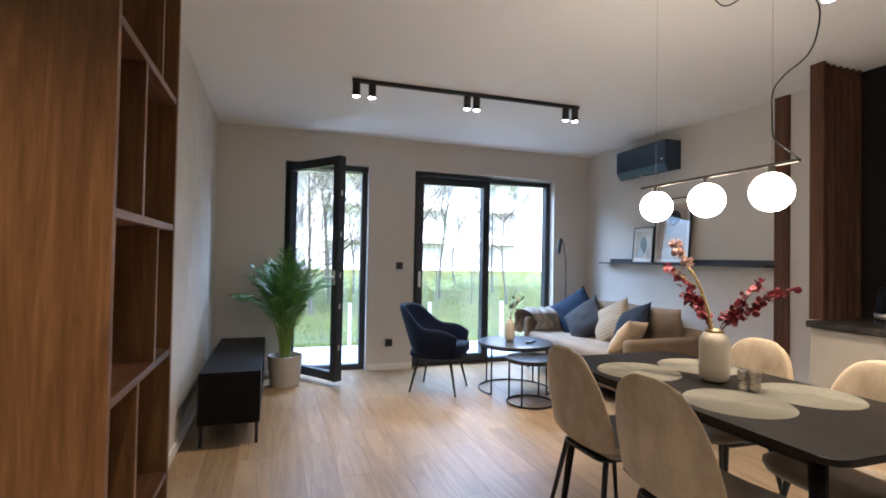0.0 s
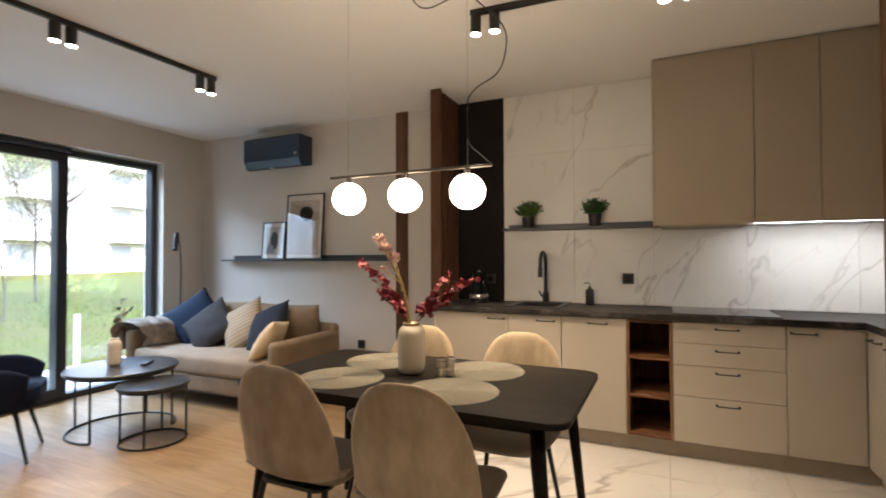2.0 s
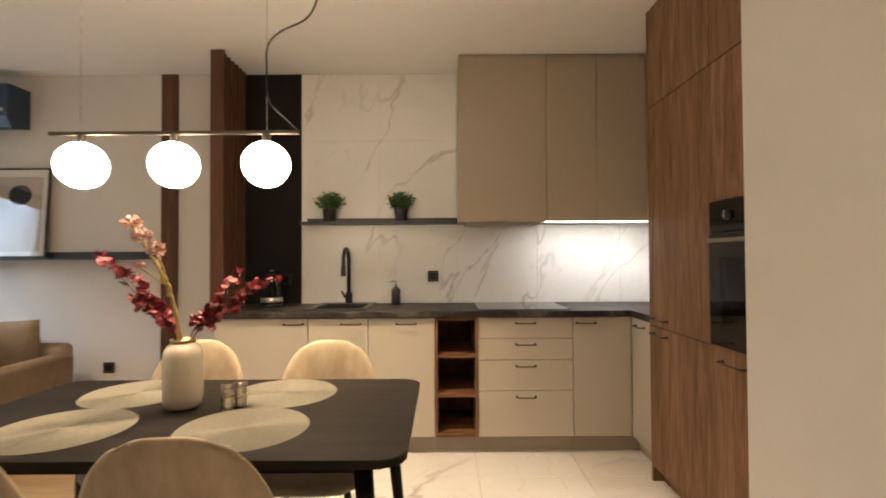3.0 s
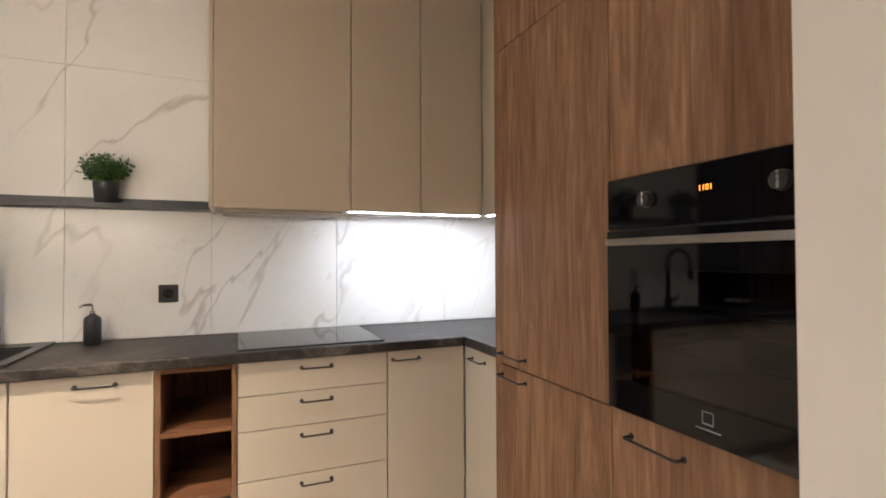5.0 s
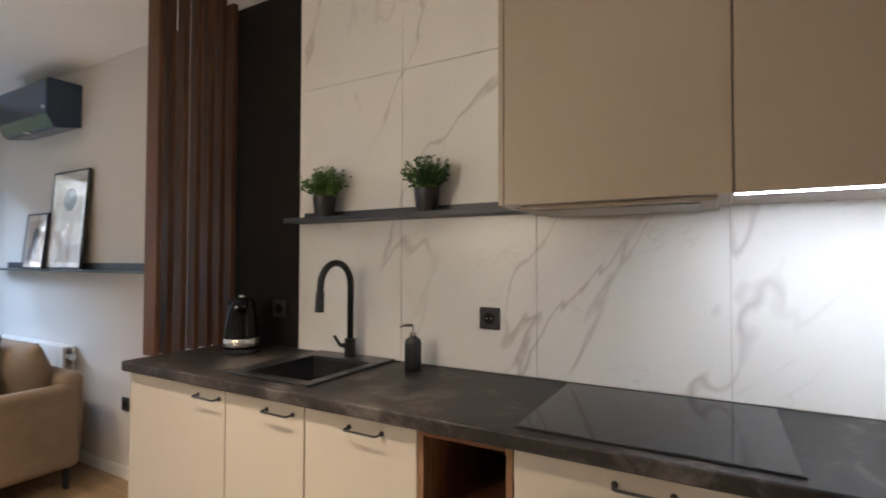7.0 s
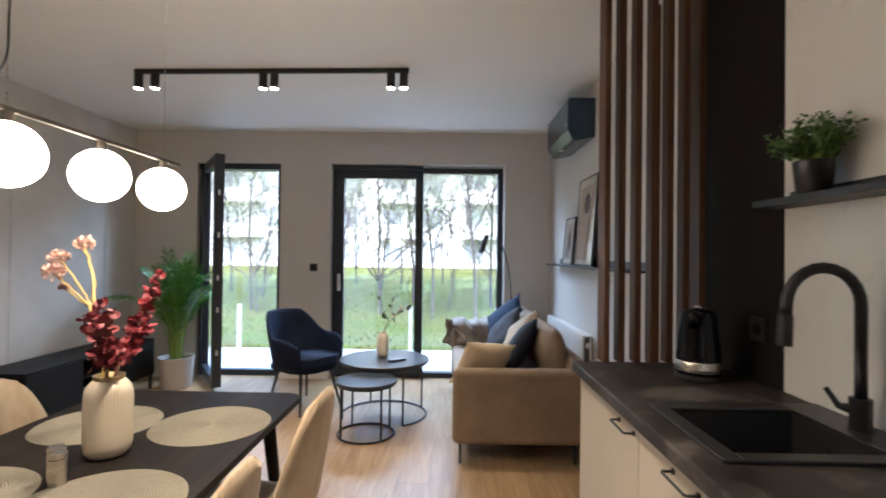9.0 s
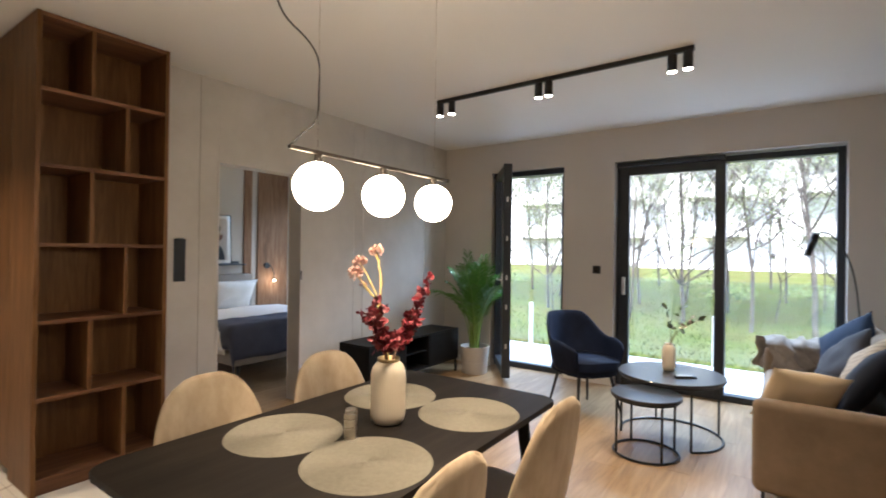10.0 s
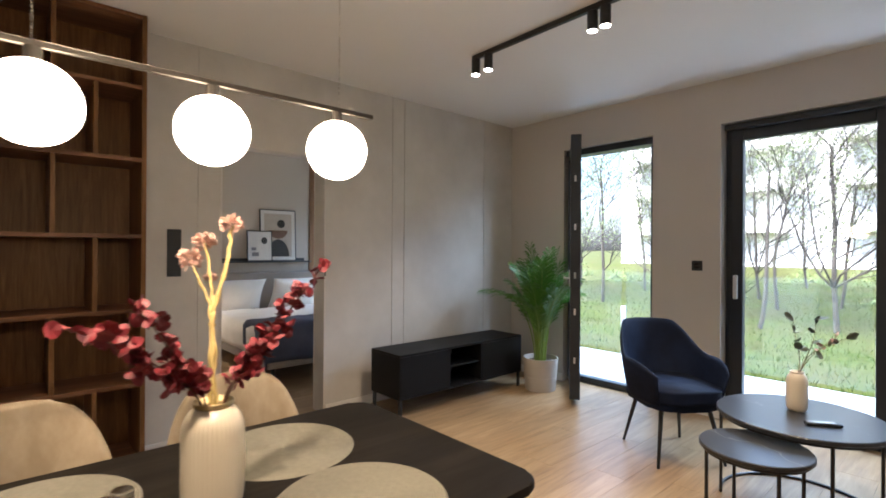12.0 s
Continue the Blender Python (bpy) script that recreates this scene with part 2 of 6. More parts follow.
def marble(name, ground, vein, rough, scale, rot, width=0.03):
    """White stone with long branching veins, and finer ones between them."""
    m, nt, b = base_mat(name, rough, 0.0, 0.5)

    def veins(sc, wd, lo, hi, turn, shift):
        mp = nt.nodes.new("ShaderNodeMapping")
        mp.vector_type = "TEXTURE"
        mp.inputs["Location"].default_value = (shift, shift, shift)
        mp.inputs["Rotation"].default_value = [radians(a) for a in turn]
        mp.inputs["Scale"].default_value = (1 / sc, 1 / sc, 3.2 / sc)
        nt.links.new(nt.nodes.new("ShaderNodeNewGeometry").outputs["Position"], mp.inputs[0])
        n1 = node(nt, "ShaderNodeTexNoise", Scale=1.0, Detail=4.2, Roughness=0.5, Distortion=0.35)
        nt.links.new(mp.outputs[0], n1.inputs["Vector"])
        d = nt.nodes.new("ShaderNodeMath")
        d.operation = "SUBTRACT"
        d.inputs[1].default_value = 0.5
        a = nt.nodes.new("ShaderNodeMath")
        a.operation = "ABSOLUTE"
        nt.links.new(n1.outputs[0], d.inputs[0])
        nt.links.new(d.outputs[0], a.inputs[0])
        n2 = node(nt, "ShaderNodeTexNoise", Scale=1.3, Detail=2.0)
        nt.links.new(mp.outputs[0], n2.inputs["Vector"])
        mask = node(nt, "ShaderNodeMapRange", From_Min=lo, From_Max=hi)
        nt.links.new(n2.outputs[0], mask.inputs[0])
        line = node(nt, "ShaderNodeMapRange", From_Min=0.0, From_Max=wd, To_Min=1.0, To_Max=0.0)
        nt.links.new(a.outputs[0], line.inputs[0])
        fac = nt.nodes.new("ShaderNodeMath")
        fac.operation = "MULTIPLY"
        nt.links.new(mask.outputs[0], fac.inputs[0])
        nt.links.new(line.outputs[0], fac.inputs[1])
        return fac.outputs[0]

    f1 = veins(scale, width, 0.40, 0.60, rot, 2.6)
    f2 = veins(scale * 2.1, width * 0.6, 0.46, 0.62, (rot[0] + 35, rot[1], rot[2] + 30), 4.3)
    half = nt.nodes.new("ShaderNodeMath")
    half.operation = "MULTIPLY_ADD"
    half.use_clamp = True
    half.inputs[1].default_value = 0.3
    nt.links.new(f2, half.inputs[0])
    nt.links.new(f1, half.inputs[2])
    n3 = node(nt, "ShaderNodeTexNoise", Scale=2.2, Detail=6.0)
    nt.links.new(nt.nodes.new("ShaderNodeNewGeometry").outputs["Position"], n3.inputs["Vector"])
    cloud = ramp(nt, n3.outputs[0], [(0.35, ground), (0.75, tuple(x * 0.92 for x in ground))])
    mix = nt.nodes.new("ShaderNodeMix")
    mix.data_type = "RGBA"
    nt.links.new(half.outputs[0], mix.inputs[0])
    nt.links.new(cloud, mix.inputs[6])
    mix.inputs[7].default_value = rgba(vein)
    nt.links.new(mix.outputs[2], b.inputs["Base Color"])
    return m


def slate(name, dark, mid, pale, rough):
    """Dark mottled worktop stone with paler cloudy flecks."""
    m, nt, b = base_mat(name, rough, 0.0, 0.16)
    v = coords(nt, (1, 1, 1), world_space=True)
    n1 = node(nt, "ShaderNodeTexNoise", Scale=7.0, Detail=10.0, Roughness=0.72, Distortion=0.5)
    n2 = node(nt, "ShaderNodeTexNoise", Scale=60.0, Detail=4.0, Roughness=0.7)
    nt.links.new(v, n1.inputs["Vector"])
    nt.links.new(v, n2.inputs["Vector"])
    nt.links.new(ramp(nt, n1.outputs[0], [(0.36, dark), (0.52, mid), (0.70, pale)]), b.inputs["Base Color"])
    mr = node(nt, "ShaderNodeMapRange", To_Min=rough - 0.12, To_Max=rough + 0.12)
    nt.links.new(n1.outputs[0], mr.inputs[0])
    nt.links.new(mr.outputs[0], b.inputs["Roughness"])
    bump(nt, b, n2.outputs[0], 0.2, 0.001)
    return m


def glow(name, c, strength):
    m = bpy.data.materials.new(name)
    m.use_nodes = True
    nt = m.node_tree
    nt.nodes.clear()
    e = nt.nodes.new("ShaderNodeEmission")
    e.inputs[0].default_value, e.inputs[1].default_value = rgba(c), strength
    nt.links.new(e.outputs[0], nt.nodes.new("ShaderNodeOutputMaterial").inputs[0])
    return m


def clear_glass(name, tint=(1, 1, 1), milky=0.0):
    m = bpy.data.materials.new(name)
    m.use_nodes = True
    nt = m.node_tree
    nt.nodes.clear()
    t = nt.nodes.new("ShaderNodeBsdfTransparent")
    t.inputs[0].default_value = rgba(tint)
    g = nt.nodes.new("ShaderNodeBsdfGlossy")
    g.inputs["Roughness"].default_value = 0.02
    fr = nt.nodes.new("ShaderNodeFresnel")
    fr.inputs[0].default_value = 1.45
    mx = nt.nodes.new("ShaderNodeMixShader")
    low = nt.nodes.new("ShaderNodeMath")
    low.operation = "MINIMUM"
    low.inputs[1].default_value = 0.16
    nt.links.new(fr.outputs[0], low.inputs[0])
    nt.links.new(low.outputs[0], mx.inputs[0])
    nt.links.new(t.outputs[0], mx.inputs[1])
    nt.links.new(g.outputs[0], mx.inputs[2])
    last = mx.outputs[0]
    # mixes in a share of white translucence, which pales the view through the glass
    if milky:
        df = nt.nodes.new("ShaderNodeBsdfTranslucent")
        df.inputs[0].default_value = (0.9, 0.9, 0.9, 1)
        mx2 = nt.nodes.new("ShaderNodeMixShader")
        mx2.inputs[0].default_value = milky
        nt.links.new(last, mx2.inputs[1])
        nt.links.new(df.outputs[0], mx2.inputs[2])
        last = mx2.outputs[0]
    nt.links.new(last, nt.nodes.new("ShaderNodeOutputMaterial").inputs[0])
    return m


M_WALL = plain("wall_paint", (0.60, 0.56, 0.51), (0.575, 0.535, 0.485), 0.85, scale=1.2, bscale=180, bstr=0.05)
M_BEDWALL = plain("greige_paint", (0.44, 0.385, 0.315), (0.42, 0.365, 0.30), 0.85, scale=1.2, bscale=180, bstr=0.05)
M_CEIL = plain("ceiling_paint", (0.82, 0.80, 0.77), (0.80, 0.78, 0.745), 0.9, scale=0.8, bscale=150, bstr=0.03)
M_PLASTER = plain("concrete_plaster", (0.61, 0.577, 0.525), (0.52, 0.49, 0.443), 0.7, scale=3.2, bscale=9, bstr=0.3)
M_WHITE = plain("white_trim", (0.78, 0.75, 0.70), rough=0.5)
M_WALNUT = wood("walnut_upright", (0.085, 0.039, 0.014), (0.16, 0.077, 0.028), (0.24, 0.126, 0.049), 2, 0.45, 1.4, wavy=1.5)
M_WALNUT_Y = wood("walnut_level", (0.07, 0.03, 0.014), (0.16, 0.075, 0.036), (0.25, 0.13, 0.068), 1, 0.42)
M_TALL = wood("walnut_front", (0.094, 0.048, 0.024), (0.182, 0.101, 0.054), (0.278, 0.167, 0.096), 2, 0.55, 1.25, spec=0.1, wavy=1.6)
M_SLAT = wood("walnut_slat", (0.05, 0.022, 0.012), (0.094, 0.043, 0.023), (0.145, 0.07, 0.038), 2, 0.5)
M_OAK = wood("oak_floor", (0.178, 0.113, 0.056), (0.28, 0.188, 0.098), (0.365, 0.256, 0.142), 1, 0.36, 0.85, 0.06, spec=0.4, wavy=2.2)
M_FLOOR_TILE = marble("marble_floor", (0.76, 0.72, 0.66), (0.46, 0.41, 0.36), 0.22, 2.0, (90, 0, 35), 0.03)
M_WALL_TILE = marble("marble_wall", (0.80, 0.78, 0.745), (0.545, 0.51, 0.48), 0.28, 2.3, (30, 0, 0), 0.0125)
M_GROUT = plain("grout", (0.5, 0.47, 0.43), rough=0.9)
M_BEIGE = plain("cabinet_lacquer", (0.455, 0.405, 0.33), (0.435, 0.385, 0.31), 0.5, scale=2, bscale=300, bstr=0.03)
M_BEIGE_DARK = plain("upper_lacquer", (0.40, 0.335, 0.25), (0.38, 0.315, 0.235), 0.45, scale=2, bscale=300, bstr=0.03, stretch=(1, 1, 0.3))
M_PLINTH = plain("plinth_lacquer", (0.40, 0.335, 0.25), rough=0.5)
M_STONE = slate("dark_worktop", (0.013, 0.0115, 0.011), (0.034, 0.0295, 0.027), (0.12, 0.106, 0.095), 0.45)
M_BLACK = plain("black_metal", (0.012, 0.012, 0.013), rough=0.42, scale=10)
M_BLACK_MATT = plain("black_panel", (0.011, 0.009, 0.0085), (0.015, 0.0125, 0.0115), 0.65, scale=6, spec=0.15)
M_BLACK_WOOD = wood("black_ash", (0.007, 0.0056, 0.0046), (0.013, 0.0105, 0.0086), (0.026, 0.0205, 0.0165), 1, 0.5, spec=0.14)
M_TV = plain("tv_stand_lacquer", (0.006, 0.006, 0.0065), (0.008, 0.008, 0.0085), 0.5, scale=5, spec=0.16)
M_FRAME = plain("window_profile", (0.018, 0.022, 0.03), rough=0.38, scale=6)
M_SHELF = plain("shelf_lacquer", (0.03, 0.033, 0.038), rough=0.4)
M_SILVER = plain("brushed_steel", (0.62, 0.58, 0.52), rough=0.28, metal=1.0, stretch=(1, 1, 20), scale=6)
M_SATIN = plain("satin_handle", (0.72, 0.72, 0.71), rough=0.42, metal=0.7, bstr=0.0)
M_OVEN_BAR = plain("dull_steel", (0.30, 0.275, 0.245), rough=0.35, metal=1.0)
M_CHROME = plain("chrome", (0.7, 0.7, 0.7), rough=0.1, metal=1.0, bstr=0)
M_BRONZE = plain("bronze_bar", (0.12, 0.105, 0.09), rough=0.42, metal=1.0)
M_BLACK_GLASS = plain("black_glass", (0.004, 0.004, 0.005), rough=0.05, scale=3, bstr=0, rvar=0.01, spec=0.3)
M_GLASS = clear_glass("window_glass")
M_RAIL_GLASS = clear_glass("balustrade_glass", (0.93, 0.97, 0.95), 0.04)
M_GLOBE = glow("globe_glow", (1.0, 0.74, 0.45), 2.2)
M_SPOT = glow("spot_glow", (1.0, 0.82, 0.6), 4.0)
M_LED = glow("led_glow", (1.0, 0.93, 0.82), 2.5)
M_AMBER = glow("amber_digits", (1.0, 0.30, 0.02), 0.10)
M_SOFA = plain("sofa_velour", (0.255, 0.186, 0.122), (0.19, 0.138, 0.088), 0.85, scale=7, bscale=260, bstr=0.2, sheen=0.15)
M_SOFA_SEAT = plain("sofa_seat_weave", (0.31, 0.243, 0.182), (0.25, 0.195, 0.147), 0.9, scale=6, bscale=260, bstr=0.25, sheen=0.15)
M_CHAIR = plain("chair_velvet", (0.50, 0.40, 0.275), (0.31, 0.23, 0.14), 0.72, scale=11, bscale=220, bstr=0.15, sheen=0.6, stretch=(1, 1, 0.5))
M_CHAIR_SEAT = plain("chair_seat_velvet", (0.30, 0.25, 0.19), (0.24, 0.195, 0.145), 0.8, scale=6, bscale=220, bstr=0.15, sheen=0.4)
M_NAVY = plain("navy_velvet", (0.0065, 0.0125, 0.037), (0.0032, 0.006, 0.018), 0.75, scale=6, bscale=220, bstr=0.15, spec=0.18)
M_BLUE = plain("blue_cotton", (0.0045, 0.019, 0.055), (0.0035, 0.015, 0.044), 0.9, scale=6, bscale=300, bstr=0.25)
M_BLUE_DK = plain("dark_blue_cotton", (0.008, 0.012, 0.027), (0.0065, 0.01, 0.021), 0.9, scale=6, bscale=300, bstr=0.25)
M_GREY = plain("grey_cotton", (0.036, 0.033, 0.039), (0.028, 0.026, 0.03), 0.9, scale=6, bscale=300, bstr=0.25)
M_CREAM = plain("cream_cotton", (0.60, 0.48, 0.32), (0.54, 0.43, 0.28), 0.9, scale=6, bscale=300, bstr=0.25)
M_STRIPE = plain("striped_knit", (0.45, 0.355, 0.235), (0.40, 0.31, 0.205), 0.9, scale=6, bscale=300, bstr=0.25)
stripe_nt = M_STRIPE.node_tree
stripe_wave = node(stripe_nt, "ShaderNodeTexWave", Scale=9.0, Distortion=0.15)
stripe_nt.links.new(coords(stripe_nt, (1, 1, 1), shift=False), stripe_wave.inputs["Vector"])
stripe_mix = stripe_nt.nodes.new("ShaderNodeMix")
stripe_mix.data_type = "RGBA"
stripe_bsdf = stripe_nt.nodes["Principled BSDF"]
stripe_nt.links.new(ramp(stripe_nt, stripe_wave.outputs[0], [(0.68, (0, 0, 0)), (0.74, (1, 1, 1))]), stripe_mix.inputs[0])
stripe_nt.links.new(stripe_bsdf.inputs["Base Color"].links[0].from_socket, stripe_mix.inputs[6])
stripe_mix.inputs[7].default_value = (0.30, 0.235, 0.16, 1)
stripe_nt.links.new(stripe_mix.outputs[2], stripe_bsdf.inputs["Base Color"])
M_THROW = plain("throw_knit", (0.30, 0.26, 0.225), (0.20, 0.17, 0.145), 0.95, scale=14, bscale=160, bstr=0.6)
M_CERAMIC = plain("cream_ceramic", (0.66, 0.58, 0.45), (0.62, 0.54, 0.42), 0.35, scale=4, bscale=60, bstr=0.03)
M_BRASS = plain("brass_rim", (0.48, 0.37, 0.20), rough=0.34, metal=1.0)
M_MAT = plain("woven_mat", (0.235, 0.215, 0.168), (0.20, 0.182, 0.14), 0.9, scale=70, bscale=160, bstr=0.5)
M_POT = plain("stone_pot", (0.42, 0.385, 0.345), (0.39, 0.36, 0.32), 0.7, scale=4, bscale=90, bstr=0.1)
M_SOIL = plain("soil", (0.03, 0.02, 0.013), rough=1.0, scale=30, bscale=80, bstr=1.0)
M_PALM = plain("palm_leaf", (0.10, 0.25, 0.03), (0.045, 0.135, 0.016), 0.42, scale=9, bstr=0.05)
M_STEM = plain("palm_stem", (0.20, 0.30, 0.05), rough=0.5, scale=9)
M_HERB = plain("herb_leaf", (0.07, 0.15, 0.035), (0.04, 0.10, 0.02), 0.6, scale=20, bstr=0)
M_DARKHERB = plain("dark_herb_leaf", (0.035, 0.10, 0.025), (0.02, 0.065, 0.015), 0.6, scale=20, bstr=0)
M_RED = plain("red_leaf", (0.25, 0.022, 0.029), (0.11, 0.008, 0.015), 0.55, scale=22, bstr=0)
M_PINK = plain("dried_blossom", (0.70, 0.49, 0.42), (0.58, 0.37, 0.30), 0.85, scale=30, bscale=120, bstr=0.8)
M_STALK = plain("dried_stalk", (0.46, 0.34, 0.12), rough=0.8, scale=12)
M_TWIG = plain("dark_twig", (0.10, 0.05, 0.03), rough=0.8, scale=12)
M_OLIVE = plain("olive_leaf", (0.07, 0.075, 0.035), (0.05, 0.05, 0.03), 0.6, scale=14, bstr=0)
M_TOPSTONE = marble("dark_marble_top", (0.035, 0.035, 0.038), (0.30, 0.27, 0.22), 0.28, 2.6, (90, 0, 60), 0.003)
M_PAPER = plain("print_paper", (0.70, 0.66, 0.60), rough=0.8, scale=2)
M_PRINT_TAN = plain("tan_ink", (0.50, 0.42, 0.34), rough=0.8)
M_PRINT_DARK = plain("dark_ink", (0.03, 0.03, 0.032), rough=0.8)
M_PRINT_RUST = plain("rust_ink", (0.17, 0.085, 0.05), rough=0.8)
M_PRINT_GREY = plain("grey_ink", (0.22, 0.21, 0.22), rough=0.8)
M_LINEN = plain("white_linen", (0.80, 0.76, 0.70), (0.74, 0.70, 0.63), 0.9, scale=7, bscale=40, bstr=0.3)
M_BEDSPREAD = plain("slate_blanket", (0.065, 0.072, 0.105), (0.05, 0.055, 0.085), 0.95, scale=7, bscale=120, bstr=0.3)
M_BED = plain("bed_upholstery", (0.27, 0.235, 0.20), rough=0.9, scale=6, bscale=260, bstr=0.2)
M_AC = plain("navy_plastic", (0.022, 0.045, 0.085), (0.02, 0.04, 0.076), 0.22, scale=2, bstr=0.0)
M_GRASS = plain("lawn", (0.040, 0.056, 0.007), (0.052, 0.044, 0.016), 0.95, scale=0.9, bscale=14, bstr=1.0, spec=0.08)
M_BLADE = plain("grass_blade", (0.044, 0.074, 0.006), (0.044, 0.056, 0.009), 0.9, scale=3, bstr=0, spec=0.08)
M_BARK = plain("bark", (0.052, 0.045, 0.037), (0.024, 0.020, 0.016), 0.95, scale=6, bscale=30, bstr=1.0, stretch=(3, 3, 0.6))
M_LEAF = plain("young_leaf", (0.115, 0.15, 0.04), (0.085, 0.11, 0.032), 0.7, scale=2, bstr=0)
M_FACADE = plain("white_facade", (0.66, 0.65, 0.63), (0.58, 0.57, 0.55), 0.85, scale=0.4, bscale=20, bstr=0.1)
M_DECK = plain("terrace_slab", (0.55, 0.54, 0.52), (0.48, 0.47, 0.45), 0.8, scale=2, bscale=60, bstr=0.2)
M_OVEN_GLASS = clear_glass("oven_glass", (0.30, 0.31, 0.34))
M_ENAMEL = plain("dark_enamel", (0.05, 0.052, 0.06), (0.035, 0.037, 0.043), 0.35, scale=12)
M_RUBBER = plain("black_plastic", (0.02, 0.02, 0.021), rough=0.35, scale=8)

# ---- large structure ----
H = 2.6


def structure(name, label, category, boxes, material):
    bm = bmesh.new()
    for b in boxes:
        add_box(bm, *b)
    ob = obj(name, bm, material)
    return tagged(ob, label, category, kind="structure")


structure("subfloor", "grey screed under the floor covering", "floor", [(-4.0, -1.4, -0.25, 4.8, 6.3, -0.014)], M_GROUT)
structure("ceiling", "smooth white painted ceiling", "ceiling", [(-4.0, -1.4, H, 4.8, 6.3, H + 0.25)], M_CEIL)
Y0, Y1 = 6.0, 6.3
structure("wall_north", "warm grey painted wall round the glazed balcony doors", "wall", [
    (-0.15, Y0, -0.2, 0.656, Y1, H), (0.656, Y0, 2.262, 1.54, Y1, H), (1.54, Y0, -0.2, 2.07, Y1, H),
    (2.07, Y0, 2.262, 3.9, Y1, H), (3.9, Y0, -0.2, 4.6, Y1, H),
    (0.656, Y0, -0.2, 1.54, Y1, -0.016), (2.07, Y0, -0.2, 3.9, Y1, -0.016)], M_WALL)
structure("wall_north_bedroom", "warm grey painted bedroom wall with a window opening", "wall", [
    (-3.2, Y0, -0.2, -2.7, Y1, H), (-2.7, Y0, 2.262, -0.6, Y1, H), (-0.6, Y0, -0.2, -0.152, Y1, H), (-2.7, Y0, -0.2, -0.6, Y1, 0.1)], M_WALL)
structure("wall_east", "warm grey painted wall behind the sofa", "wall", [(4.385, 2.845, -0.2, 4.7, 5.998, H)], M_WALL)
structure("wall_kitchen", "painted wall behind the kitchen", "wall", [(4.397, -0.5, -0.2, 4.7, 2.842, H)], M_WALL)
structure("wall_kitchen_south", "painted wall at the end of the kitchen", "wall", [(2.247, -0.5, -0.2, 4.395, -0.35, H)], M_WALL)
structure("wall_pier", "beige painted pier beside the tall oven cabinet", "wall", [(1.755, -1.25, -0.2, 2.245, 0.49, H)], M_WALL)
structure("wall_hall_south", "painted wall that closes the hall", "wall", [(-1.4, -1.4, -0.2, 2.245, -1.252, H)], M_WALL)
structure("wall_hall_west", "painted hall wall with a white skirting", "wall", [(-1.4, -1.25, -0.2, -1.25, 2.6, H)], M_WALL)
structure("wall_bedroom_south", "painted bedroom side wall", "wall", [(-3.2, 2.602, -0.2, -0.152, 2.7, H)], M_WALL)
structure("wall_bedroom_head", "greige wall behind the bed", "wall", [(-3.2, 2.702, -0.2, -3.0, 5.998, H)], M_BEDWALL)

# TV wall of large plaster panels with shadow joints and the doorway to the bedroom
bm = bmesh.new()
for a, b in ((2.515, 2.844), (2.85, 3.0)):
    add_box(bm, -0.15, a, -0.2, 0.0, b, H, 0.002, 1)
add_box(bm, -0.15, 3.0, 1.985, 0.0, 3.757, H)
for a, b in ((3.757, 4.40), (4.406, 4.53), (4.536, 5.55), (5.556, 5.998)):
    add_box(bm, -0.15, a, -0.2, 0.0, b, H, 0.002, 1)
add_box(bm, -0.148, 2.515, -0.2, -0.006, 3.0, H)
add_box(bm, -0.148, 3.757, -0.2, -0.006, 5.998, H)
tagged(obj("wall_west", bm, M_PLASTER), "grey concrete-look plaster wall with narrow shadow joints", "wall", kind="structure")
structure("door_reveal", "pale lining of the bedroom doorway", "door lining", [(-0.165, 3.757, 0, 0.004, 3.772, 1.985), (-0.165, 2.985, 0, 0.004, 3.0, 1.985)], M_WALL)

structure("baseboard", "low white painted skirting board", "baseboard", [
    (1.56, 5.986, 0, 2.065, 5.9995, 0.07), (0.012, 5.986, 0, 0.65, 5.9995, 0.07), (3.905, 5.986, 0, 4.37, 5.9995, 0.07),
    (0.0005, 3.775, 0, 0.013, 5.985, 0.07), (0.0005, 2.52, 0, 0.013, 2.98, 0.07),
    (4.372, 3.022, 0, 4.3845, 3.344, 0.07), (4.372, 3.464, 0, 4.3845, 5.985, 0.07), (-1.2495, -1.2, 0, -1.237, 1.82, 0.07), (1.765, 0.4905, 0, 2.24, 0.503, 0.07), (1.742, -1.2, 0, 1.7545, 0.49, 0.07)], M_WHITE)


# ---- balcony doors ----
def profile_frame(name, x0, x1, z0, z1, y0, y1, w, parent, material, sub="profile"):
    """Four profiles round an opening, one mesh."""
    bm = bmesh.new()
    add_box(bm, x0, y0, z0, x0 + w, y1, z1, 0.004)
    add_box(bm, x1 - w, y0, z0, x1, y1, z1, 0.004)
    add_box(bm, x0 + w, y0, z0, x1 - w, y1, z0 + w, 0.004)
    add_box(bm, x0 + w, y0, z1 - w, x1 - w, y1, z1, 0.004)
    return part(name, bm, material, parent)


def pane(x0, x1, z0, z1, y, parent):
    g = part("pane", box(x0, y - 0.006, z0, x1, y + 0.006, z1), M_GLASS, parent, "clear glass pane")
    g.visible_shadow = False
    return g


